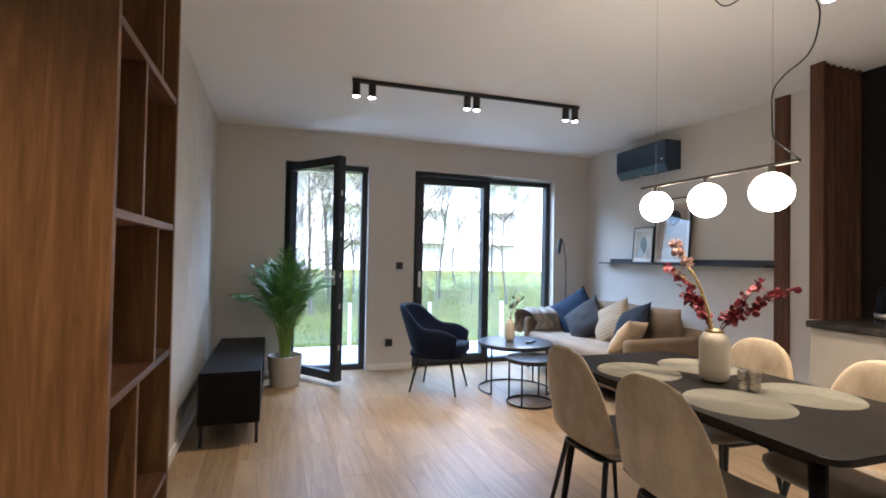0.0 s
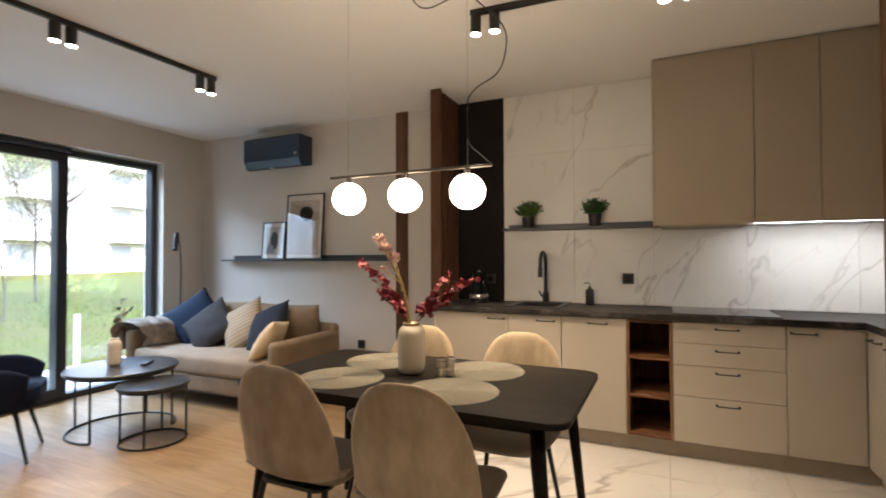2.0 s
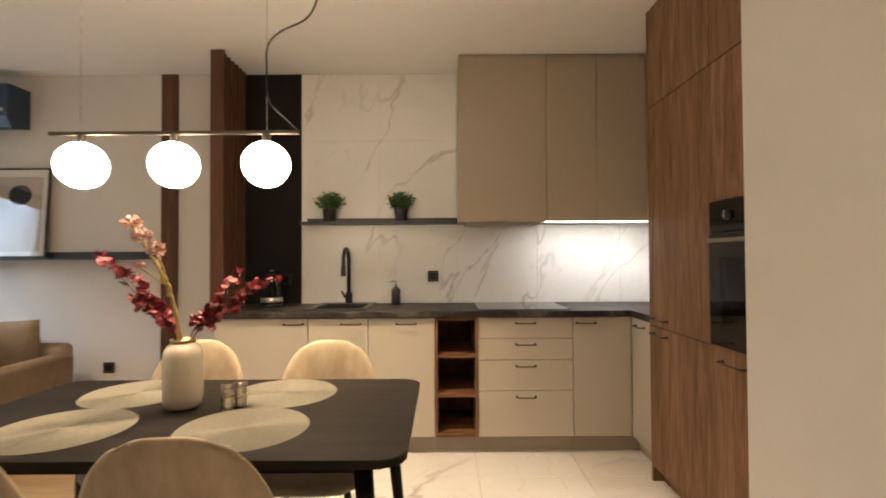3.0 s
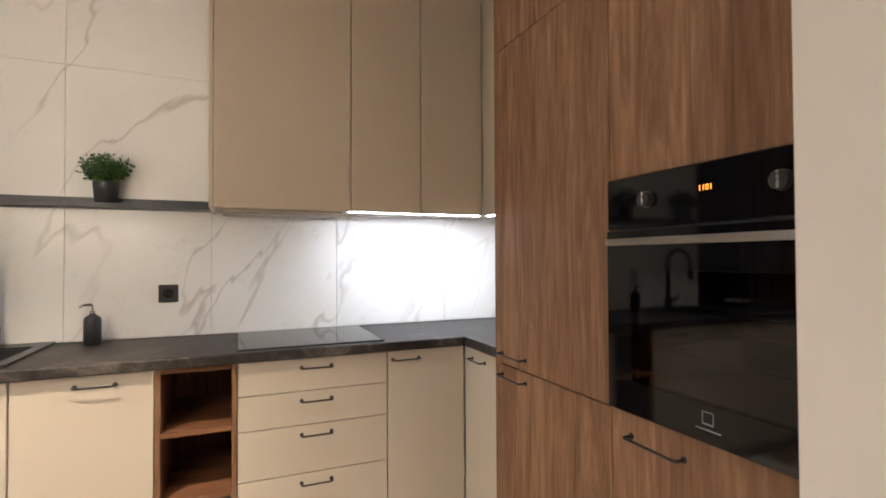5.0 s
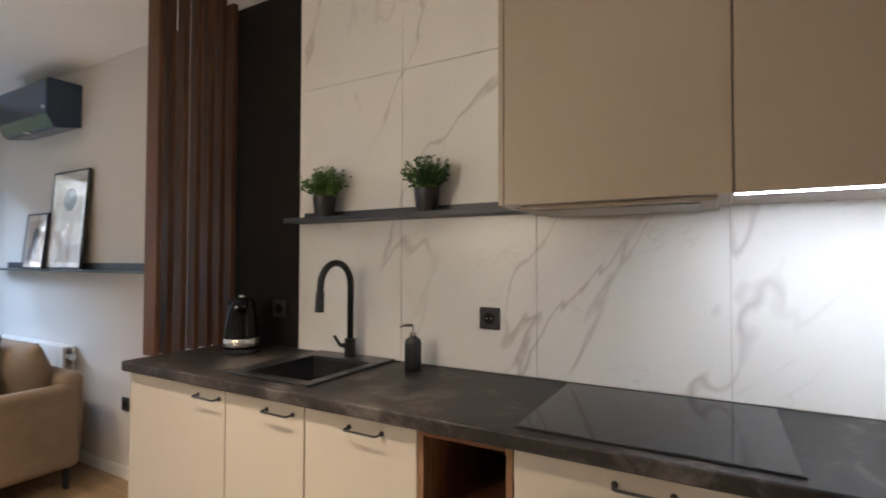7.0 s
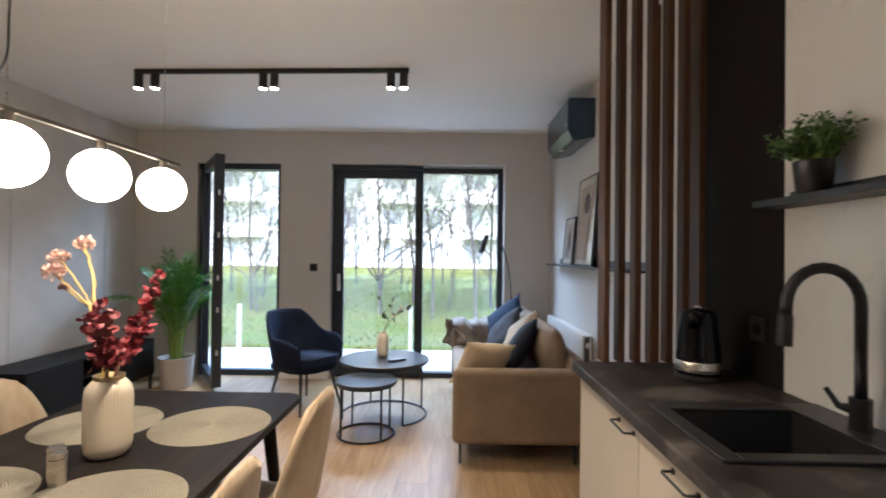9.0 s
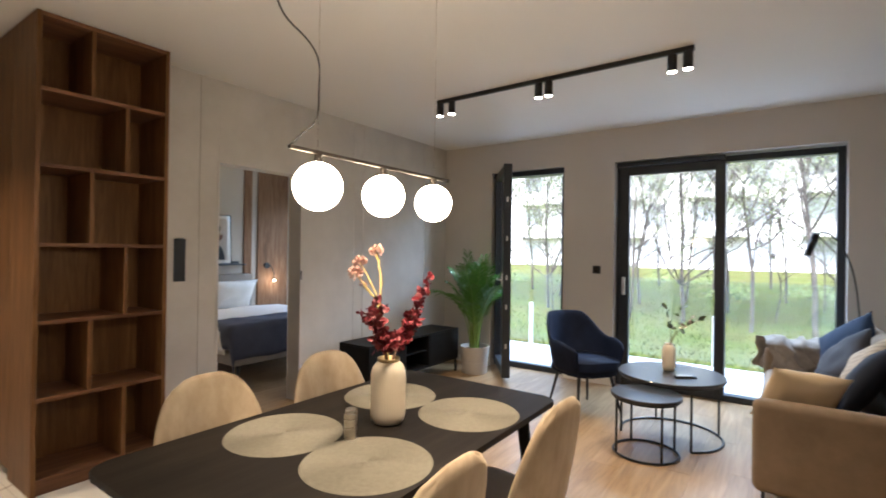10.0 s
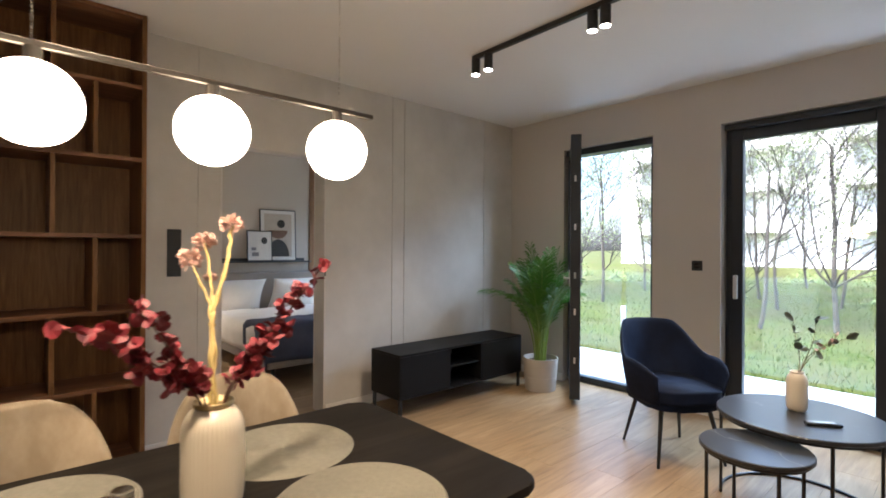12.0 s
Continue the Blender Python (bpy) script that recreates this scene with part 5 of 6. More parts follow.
# air conditioner
ac = thing("air_conditioner", (4.28, 4.80, 2.195), "dark blue glossy wall air conditioner under the ceiling", "air conditioner")
bm = bmesh.new()
y0, y1 = 4.44 - 4.80, 5.165 - 4.80
sec = [(0.104, 0.0), (-0.03, -0.03), (-0.06, -0.022), (-0.1, 0.05), (-0.1, 0.27), (-0.085, 0.285), (0.104, 0.285)]
a = [bm.verts.new((x, y0, z)) for x, z in sec]
b = [bm.verts.new((x, y1, z)) for x, z in sec]
for k in range(len(sec)):
    bm.faces.new((a[k], a[(k + 1) % len(sec)], b[(k + 1) % len(sec)], b[k]))
fa, fb = bm.faces.new(a[::-1]), bm.faces.new(b)
bmesh.ops.recalc_face_normals(bm, faces=bm.faces)
bmesh.ops.bevel(bm, geom=list(fa.edges) + list(fb.edges), offset=0.008, segments=2, profile=0.5, affect="EDGES")
part("housing", bm, M_AC, ac)
part("louvre", box(-0.085, y0 + 0.03, -0.012, -0.035, y1 - 0.03, -0.006, 0.002), M_RUBBER, ac).matrix_basis = pose(0, 0, 0.005, 0, 30, 0)
part("badge", box(-0.1015, y0 + 0.03, 0.085, -0.1002, y0 + 0.06, 0.105), M_SILVER, ac)
part("outlet_mark", box(-0.072, y1 - 0.36, -0.028, -0.03, y1 - 0.33, -0.0245), M_WHITE, ac)

# picture ledge with two prints
led2 = thing("picture_ledge", (4.32, 4.55, 1.23), "long dark picture ledge above the sofa", "shelf")
wbox("board", (4.265, 3.463, 1.232, 4.3835, 5.58, 1.247), M_SHELF, led2, 0.001)
wbox("back_lip", (4.372, 3.463, 1.2475, 4.3835, 5.50, 1.29), M_SHELF, led2, 0.001)


def picture(loc, w, h, lean, rz, label, shapes):
    p = thing("framed_print", loc, label, "picture", "framed prints")
    p.matrix_basis = pose(*loc, 0, 0, rz) @ pose(0, 0, 0, lean, 0, 0)
    bm = bmesh.new()
    for c in ((-w / 2, 0, -w / 2 + 0.012, h), (w / 2 - 0.012, 0, w / 2, h), (-w / 2 + 0.012, 0, w / 2 - 0.012, 0.012), (-w / 2 + 0.012, h - 0.012, w / 2 - 0.012, h)):
        add_box(bm, c[0], -0.009, c[1], c[2], 0.009, c[3], 0.001, 1)
    part("frame", bm, M_BLACK, p, "thin black frame")
    sh = part("sheet", box(-w / 2 + 0.012, -0.004, 0.012, w / 2 - 0.012, 0.001, h - 0.012), M_PAPER, p, "white print")
    for k, (kind, cx, cz, sx, sz, mt) in enumerate(shapes):
        y = -0.0045 - 0.0004 * k
        if kind == "box":
            part("print_shape", box(cx - sx, y - 0.0003, cz - sz, cx + sx, y, cz + sz), mt, sh)
        else:
            a0, a1 = {"disc": (0, 360), "dome": (0, 180), "bowl": (180, 360)}[kind]
            bm = bmesh.new()
            n = 28
            vs = [bm.verts.new((cx + sx * math.cos(radians(a0 + (a1 - a0) * q / n)), y, cz + sz * math.sin(radians(a0 + (a1 - a0) * q / n)))) for q in range(n if kind == "disc" else n + 1)]
            bm.faces.new(vs)
            part("print_shape", bm, mt, sh)
    g = part("glazing", box(-w / 2 + 0.012, -0.0078, 0.012, w / 2 - 0.012, -0.0072, h - 0.012), M_GLASS, p, "clear glazing")
    g.visible_shadow = False
    return p


picture((4.315, 4.50, 1.248), 0.465, 0.66, -4, -90, "large abstract print with a black disc in a thin frame", [
    ("box", 0, 0.32, 0.185, 0.275, M_PRINT_TAN), ("disc", 0.02, 0.46, 0.085, 0.075, M_PRINT_DARK)])
picture((4.292, 4.875, 1.248), 0.30, 0.385, -5, -90, "small abstract print in grey and black", [
    ("box", 0, 0.19, 0.105, 0.145, M_PRINT_TAN), ("disc", 0.01, 0.19, 0.05, 0.095, M_PRINT_DARK), ("dome", -0.04, 0.06, 0.06, 0.1, M_PRINT_GREY)])

# bedroom seen through the doorway
bed = thing("bed", (-1.85, 4.42, 0.0), "upholstered double bed with white linen and a slate blanket", "bed")
part("base", box(-1.02, -0.78, 0.2, 1.05, 0.78, 0.33, 0.02), M_BED, bed)
part("headboard", box(-1.14, -0.8, 0.1, -1.03, 0.8, 0.97, 0.02), M_BED, bed)
part("mattress", box(-1.0, -0.76, 0.331, 1.03, 0.76, 0.47, 0.05, 4), M_LINEN, bed, smooth=True)
for x in (-0.95, 0.98):
    for y in (-0.7, 0.7):
        part("leg", tube([(x, y, 0), (x, y, 0.2)], [0.015, 0.022], 10), M_BLACK, bed)


def spread(x0, x1, top, hang, seed):
    def f(u, v):
        x = x0 + (x1 - x0) * u
        s = -0.79 - hang + (1.58 + 2 * hang) * v
        if s < -0.79:
            y, z = -0.80 - 0.02 * noise.noise(Vector((x * 6, 1, seed))), top + (s + 0.79)
        elif s > 0.79:
            y, z = 0.80, top - (s - 0.79)
        else:
            y, z = s, top
        z += 0.018 * noise.noise(Vector((x * 3, s * 3, seed))) + 0.008 * noise.noise(Vector((x * 11, s * 9, seed)))
        if x > 1.0:
            z -= (x - 1.0) * 3.2
        return (min(x, 1.06), y, z)
    return f


duv = thing("duvet", (-1.85, 4.42, 0.0), "white cotton duvet on the bed", "bedding")
part("cover", shell(spread(-0.6, 0.92, 0.545, 0.24, 3), 30, 40, 0.05), M_LINEN, duv, smooth=True)
bs = thing("bedspread", (-1.85, 4.42, 0.0), "slate grey blanket over the foot of the bed", "bedding")
part("cover", shell(spread(0.55, 1.1, 0.585, 0.22, 9), 34, 44, 0.03), M_BEDSPREAD, bs, smooth=True)
for y in (-0.38, 0.38):
    pl = thing("pillow", (-2.74, 4.42 + y, 0.70), "plump white pillow against the headboard", "pillow", "bed pillows")
    part("cover", pillow(0.45, 0.66, 0.18, 5 + y), M_LINEN, pl, smooth=True)
    pl.matrix_basis = pose(-2.74, 4.42 + y, 0.70, 0, -62, 0)
bsh = thing("picture_ledge", (-2.95, 4.4, 1.1), "black picture ledge over the bed", "shelf")
wbox("board", (-2.998, 3.4, 1.095, -2.90, 5.12, 1.112), M_SHELF, bsh, 0.001)
wbox("back_lip", (-2.998, 3.4, 1.1125, -2.985, 5.05, 1.15), M_SHELF, bsh, 0.001)
picture((-2.945, 4.66, 1.113), 0.50, 0.69, -3, 90, "large abstract print of stacked rounded shapes", [
    ("box", 0, 0.345, 0.19, 0.29, M_PRINT_TAN), ("disc", 0.04, 0.50, 0.055, 0.055, M_PRINT_DARK), ("bowl", 0.0, 0.41, 0.13, 0.11, M_PRINT_RUST), ("dome", 0.0, 0.06, 0.15, 0.23, M_PRINT_DARK)])
picture((-2.92, 4.40, 1.113), 0.33, 0.40, -4, 90, "small print with a dot and two bars", [
    ("disc", 0.06, 0.27, 0.04, 0.045, M_PRINT_DARK), ("box", -0.08, 0.16, 0.03, 0.02, M_PRINT_GREY), ("box", -0.06, 0.09, 0.045, 0.025, M_PRINT_GREY)])
bw = thing("bed_wall_panel", (-2.99, 5.6, 0.0), "walnut panel beside the bed", "wall panel")
wbox("board", (-2.998, 5.35, 0.0, -2.97, 5.88, 2.598), M_TALL, bw, 0.002)
bw2 = thing("wall_batten", (-2.99, 5.16, 0.0), "upright walnut board beside the bed", "wall board")
wbox("board", (-2.998, 5.125, 0.0, -2.975, 5.25, 2.598), M_TALL, bw2, 0.002)
# the lamp at y 3.36 is added as a twin, to go with its fill
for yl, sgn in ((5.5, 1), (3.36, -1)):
  sc = thing("wall_lamp", (-2.96, yl, 1.08), "black bedside wall lamp with a bare glowing bulb, the southern one added", "wall lamp")
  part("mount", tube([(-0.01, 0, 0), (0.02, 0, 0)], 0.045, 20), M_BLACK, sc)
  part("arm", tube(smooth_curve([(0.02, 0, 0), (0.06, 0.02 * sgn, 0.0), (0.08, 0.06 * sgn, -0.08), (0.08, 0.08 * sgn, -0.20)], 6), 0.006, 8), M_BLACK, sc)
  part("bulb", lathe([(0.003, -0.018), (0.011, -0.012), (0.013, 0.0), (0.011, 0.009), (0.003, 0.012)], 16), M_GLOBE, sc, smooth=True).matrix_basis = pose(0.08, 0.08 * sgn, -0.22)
ns = thing("bedside_table", (-2.75, 5.62, 0.0), "small black bedside table", "bedside table")
part("tabletop", box(-0.2, -0.2, 0.40, 0.2, 0.2, 0.42, 0.004), M_BLACK, ns)
for x in (-0.18, 0.18):
    for y in (-0.18, 0.18):
        part("leg", box(x - 0.01, y - 0.01, 0.0, x + 0.01, y + 0.01, 0.4), M_BLACK, ns)

# ---- dining area ----
TX, TYC = 2.352, 2.172
tab = thing("dining_table", (TX, TYC, 0.0), "black wooden dining table with rounded corners", "table")
part("tabletop", rounded_plate(0.392, 0.69, 0.728, 0.75, 0.06, 0.006), M_BLACK_WOOD, tab)
part("apron", box(-0.28, -0.56, 0.67, 0.28, 0.56, 0.7275, 0.003), M_BLACK_WOOD, tab)
for x in (-1, 1):
    for y in (-1, 1):
        part("leg", tube([(x * 0.285, y * 0.57, 0.727), (x * 0.345, y * 0.635, 0.0)], [0.026, 0.015], 16), M_BLACK_WOOD, tab, "tapered splayed leg", smooth=True)


def seat_surface(u, v):
    """Chair shell: v runs from the seat's front edge over the curve to the top of the back."""
    s = v
    prof = [(0.235, 0.445), (0.15, 0.46), (0.0, 0.452), (-0.12, 0.452), (-0.185, 0.50), (-0.205, 0.60), (-0.222, 0.74), (-0.242, 0.88)]
    k = s * (len(prof) - 1)
    i = min(int(k), len(prof) - 2)
    t = k - i
    p0, p1, p2, p3 = prof[max(i - 1, 0)], prof[i], prof[i + 1], prof[min(i + 2, len(prof) - 1)]
    c = [0.5 * (2 * p1[q] + (p2[q] - p0[q]) * t + (2 * p0[q] - 5 * p1[q] + 4 * p2[q] - p3[q]) * t * t + (3 * p1[q] - p0[q] - 3 * p2[q] + p3[q]) * t ** 3) for q in (0, 1)]
    return c


def chair_back(u, v):
    a = 2 * u - 1
    s = 0.40 + 0.60 * v
    c = seat_surface(0, s)
    e = max(0.0, (v - 0.45) / 0.55)
    half = 0.225 - 0.012 * v
    half *= math.sqrt(max(1 - e ** 2.6 * 0.82, 0.02)) if e > 0 else 1.0
    low = max(0.0, 0.25 - v) / 0.25
    half *= 1 - 0.10 * low
    y = a * half
    x = c[0] + 0.052 * abs(a) ** 2.2 * (1 - 0.95 * e)
    z = c[1] + 0.03 * low * abs(a) ** 2 - 0.022 * e ** 3 * a ** 4
    return (x, y, z)


def chair_seat(u, v):
    a = 2 * u - 1
    s = 0.46 * v
    c = seat_surface(0, s)
    e = max(0.0, (0.35 - v) / 0.35)
    half = 0.222 * math.sqrt(max(1 - e ** 2.4 * 0.72, 0.02))
    return (c[0], a * half, c[1] + 0.018 * abs(a) ** 2.5)


chair = thing("dining_chair", (2.025, 2.476, 0.0), "beige velvet dining chair with thin black metal legs", "chair", "chairs round the dining table")
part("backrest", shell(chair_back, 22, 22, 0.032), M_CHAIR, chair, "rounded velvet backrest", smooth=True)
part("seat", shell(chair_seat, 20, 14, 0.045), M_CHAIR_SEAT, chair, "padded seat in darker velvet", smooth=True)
part("seat_pan", rounded_plate(0.15, 0.15, 0.415, 0.428, 0.05, 0.003), M_BLACK, chair)
for x, y in ((0.13, 0.14), (0.13, -0.14), (-0.12, 0.14), (-0.12, -0.14)):
    part("leg", tube([(x, y, 0.425), (x * 1.65, y * 1.45, 0.0)], [0.013, 0.0085], 10), M_BLACK, chair)
copy_thing(chair, pose(1.995, 1.945, 0.0, 0, 0, 3))
copy_thing(chair, pose(2.66, 1.874, 0.0, 0, 0, 180))
copy_thing(chair, pose(2.69, 2.455, 0.0, 0, 0, 177))

# round woven mats in rings
matm = thing("place_mat", (2.184, 2.472, 0.7505), "round grey-beige woven place mat on the table", "place mat", "round place mats")
prof = [(0.001, 0.0)]
for k in range(27):
    r = 0.005 + 0.0065 * k
    prof += [(r, 0.0012), (r + 0.0016, 0.0040), (r + 0.0032, 0.0048), (r + 0.0048, 0.0040)]
prof += [(0.184, 0.0)]
bm = lathe(prof[1:], 72)
part("weave", bm, M_MAT, matm, smooth=False)
for x, y in ((2.185, 1.96), (2.552, 2.482), (2.547, 1.96)):
    copy_thing(matm, pose(x, y, 0.7505, 0, 0, x * 90))

vase((2.38, 2.235, 0.7505), 0.222, 0.060, "tall cream ceramic vase with a brass rim on the dining table", M_BRASS)
for x, y in ((2.360, 2.081), (2.388, 2.050)):
    sk = thing("shaker", (x, y, 0.7505), "small brushed steel shaker", "shaker", "salt and pepper shakers")
    part("body", lathe([(0.019, 0.0), (0.0195, 0.002), (0.0195, 0.062), (0.018, 0.064)], 24), M_SILVER, sk, smooth=False)
    part("cap", lathe([(0.0195, 0.065), (0.0195, 0.080), (0.017, 0.083), (0.002, 0.084)], 24), M_SILVER, sk, smooth=False)

# dried flowers
V = Vector((2.38, 2.235, 0.93))
fl = thing("dried_flowers", (V.x, V.y, V.z), "dried pale pink flower heads on straw stalks", "dried flowers")
rnd = random.Random(12)
def knotty(pts, r0, r1, seed):
    """A dried stalk with thick and thin places and small knots."""
    r = random.Random(seed)
    c = smooth_curve(pts, 7)
    n = len(c)
    c = [p + Vector((r.gauss(0, 0.0012), r.gauss(0, 0.0012), 0)) for p in c]
    return tube(c, [(r0 + (r1 - r0) * k / n) * (1.45 if r.random() < 0.14 else r.uniform(0.85, 1.12)) for k in range(n)], 8)


FORK = (-0.06, 0.016, 0.215)
part("stalk", knotty([(0.0, 0.0, -0.1), (-0.01, 0.006, 0.03), (-0.03, 0.004, 0.12), FORK], 0.0056, 0.0048, 1), M_STALK, fl, "knotty straw-coloured main stalk", smooth=True)
part("stalk", knotty([(0.004, -0.006, -0.1), (-0.014, 0.0, 0.05), (-0.028, 0.012, 0.13), (-0.068, 0.012, 0.23)], 0.004, 0.0036, 2), M_STALK, fl, smooth=True)
HEADS = [(-0.137, 0.081, 0.405, 0.027), (-0.173, 0.031, 0.365, 0.027), (-0.16, -0.004, 0.325, 0.027), (-0.165, 0.04, 0.28, 0.016)]
for k, (hx_, hy_, hz_, r) in enumerate(HEADS):
    head = Vector((hx_, hy_, hz_))
    f = Vector(FORK)
    mid = f.lerp(head, 0.5) + Vector((0.012, 0, -0.006))
    part("stalk", knotty([f - Vector((0, 0, 0.03)), f, mid, head], 0.0048 if k == 0 else 0.0034, 0.0036 if k == 0 else 0.0024, 5 + k), M_STALK, fl, smooth=True)
    bm = bmesh.new()
    for q in range(170):
        dd = Vector((rnd.gauss(0, 1), rnd.gauss(0, 1), rnd.gauss(0.1, 0.42))).normalized()
        oval_leaf(bm, head + dd * r * rnd.uniform(0.25, 0.75) * Vector((1, 1, 0.75)).length / 1.6 + Vector((0, 0, 0.004)), dd, r * rnd.uniform(0.3, 0.5), r * 0.17, rnd)
    part("flower_head", bm, M_PINK, fl)
ST = [[(0, 0, -0.1), (0.015, -0.03, 0.05), (0.065, -0.125, 0.15), (0.12, -0.235, 0.225)],
      [(0, 0, -0.1), (0.01, -0.03, 0.05), (0.05, -0.11, 0.13), (0.10, -0.19, 0.21)],
      [(0, 0, -0.1), (0.01, -0.02, 0.05), (0.04, -0.07, 0.13), (0.08, -0.14, 0.24)],
      [(0, 0, -0.1), (0.01, -0.02, 0.05), (0.025, -0.05, 0.10), (0.05, -0.09, 0.15)],
      [(0, 0, -0.1), (0.0, 0.03, 0.06), (-0.005, 0.13, 0.17), (-0.02, 0.245, 0.30)],
      [(0, 0, -0.1), (0.0, 0.03, 0.05), (0.0, 0.10, 0.14), (0.0, 0.19, 0.25)],
      [(0, 0, -0.1), (0.005, 0.025, 0.05), (0.01, 0.08, 0.12), (0.01, 0.14, 0.21)],
      [(0, 0, -0.1), (0.01, 0.02, 0.05), (0.015, 0.06, 0.09), (0.02, 0.10, 0.15)]]
for k, s in enumerate(ST):
    twig("red_branch", (V.x, V.y, V.z), s, M_RED, M_TWIG, 0.025, 0.0122, 13, 4, 0.042, 20 + k, "dark red preserved leaf branch in the tall vase", 0.45)

# pendant
pen = thing("pendant_lamp", (2.338, 2.243, 1.633), "three glowing glass globes on a slim bronze bar", "pendant lamp")
part("bar", box(-0.006, -0.4, -0.006, 0.006, 0.4, 0.006, 0.002), M_BRONZE, pen)
for y in (-0.293, 0.0, 0.295):
    part("socket_cap", tube([(0, y, -0.006), (0, y, -0.03)], 0.013, 16), M_BRONZE, pen)
    gl = bmesh.new()
    bmesh.ops.create_uvsphere(gl, u_segments=40, v_segments=24, radius=0.0735)
    part("globe", gl, M_GLOBE, pen, "round opal glass globe, lit", smooth=True).matrix_basis = pose(0, y, -0.102)
for y in (-0.295, 0.30):
    part("suspension_wire", tube([(0, y, 0.006), (0, y, 0.955)], 0.0012, 6), M_SILVER, pen)
cable = smooth_curve([(0, -0.4, 0.0), (0, -0.36, 0.04), (0, -0.302, 0.10), (0, -0.294, 0.2), (0, -0.298, 0.28), (0, -0.34, 0.325), (0, -0.42, 0.365), (0, -0.455, 0.43), (0, -0.46, 0.53), (0, -0.40, 0.62), (0, -0.28, 0.72), (0.0, -0.12, 0.70), (0, -0.05, 0.74), (0, 0.0, 0.85), (0, 0, 0.935)], 8)
part("cable", tube(cable, 0.0028, 6), M_BLACK, pen, "loose black cable", smooth=True)
part("canopy", lathe([(0.055, 0.935), (0.055, 0.955), (0.05, 0.9585), (0.002, 0.9585)], 28), M_BLACK, pen)


# ceiling tracks with spots
def track(name_loc, x0, y0, x1, y1, spots, label):
    t = thing("track_light", name_loc, label, "track light", "black ceiling tracks")
    o = Vector(name_loc)
    a, b = Vector((x0, y0, 0)) - Vector((o.x, o.y, 0)), Vector((x1, y1, 0)) - Vector((o.x, o.y, 0))
    d = (b - a).normalized()
    n = Vector((-d.y, d.x, 0)) * 0.013
    bm = bmesh.new()
    lo = [bm.verts.new(p + Vector((0, 0, -0.03))) for p in (a - n, b - n, b + n, a + n)]
    hi = [bm.verts.new(p + Vector((0, 0, -0.0005))) for p in (a - n, b - n, b + n, a + n)]
    for k in range(4):
        bm.faces.new((lo[k], lo[(k + 1) % 4], hi[(k + 1) % 4], hi[k]))
    bm.faces.new(lo[::-1])
    bm.faces.new(hi)
    part("rail", bm, M_BLACK, t)
    for x, y in spots:
        p = Vector((x - o.x, y - o.y, 0))
        sp = part("spot", lathe([(0.027, -0.135), (0.0285, -0.133), (0.0285, -0.032), (0.026, -0.0305), (0.002, -0.0305)], 24), M_BLACK, t, "black cylinder spot, lit")
        sp.matrix_basis = Matrix.Translation(p)
        part("lens", tube([(0, 0, -0.1362), (0, 0, -0.1352)], 0.0255, 20), M_SPOT, sp, "glowing lens")
    return t


track((2.06, 4.24, H), 1.09, 4.285, 3.035, 4.225, SPOTS[0:6], "long black ceiling track with three pairs of lit spots")
track((2.95, 1.6, H), 2.925, 2.16, 2.98, 0.95, SPOTS[6:10], "black ceiling track over the kitchen aisle with lit spots")
track((0.3, 1.14, H), -0.16, 1.15, 0.75, 1.125, SPOTS[10:12], "short black ceiling track in the hall with lit spots")

# ---- outdoors ----
rnd = random.Random(77)
bm = bmesh.new()
G = 36
vs = {}
for i in range(G + 1):
    for j in range(G + 1):
        x = -60 + 120 * i / G
        y = 7.9 + 92 * (j / G) ** 1.6
        h = -0.35 + 0.10 * noise.noise(Vector((x * 0.15, y * 0.15, 0))) + min(max((y - 10) * 0.012, 0), 0.5)
        vs[i, j] = bm.verts.new((x, y, h))
for i in range(G):
    for j in range(G):
        bm.faces.new((vs[i, j], vs[i + 1, j], vs[i + 1, j + 1], vs[i, j + 1]))
far = 1500
c = [bm.verts.new(p) for p in ((-far, -far, -0.5), (far, -far, -0.5), (far, far, -0.5), (-far, far, -0.5))]
bm.faces.new(c)
tagged(obj("ground", bm, M_GRASS), "rough spring lawn in front of the balcony", "ground", kind="structure")
# blades of the near lawn
me_v, me_f = [], []
for k in range(60000):
    x, y = rnd.uniform(-9, 12), 8.0 + 20 * rnd.random() ** 1.3
    z = -0.37 + 0.10 * noise.noise(Vector((x * 0.15, y * 0.15, 0))) + min(max((y - 10) * 0.012, 0), 0.5)
    a = rnd.uniform(0, 6.283)
    h, w = rnd.uniform(0.03, 0.11), rnd.uniform(0.004, 0.011)
    dx, dy = math.cos(a) * w, math.sin(a) * w
    n = len(me_v)
    me_v += [(x - dx, y - dy, z), (x + dx, y + dy, z), (x + dy * 3 + rnd.uniform(-0.05, 0.05), y - dx * 3, z + h)]
    me_f.append((n, n + 1, n + 2))
me = bpy.data.meshes.new("grass")
me.from_pydata(me_v, [], me_f)
me.materials.append(M_BLADE)
tagged(new("grass", me), "tufts of fresh green grass", "grass", kind="stuff")

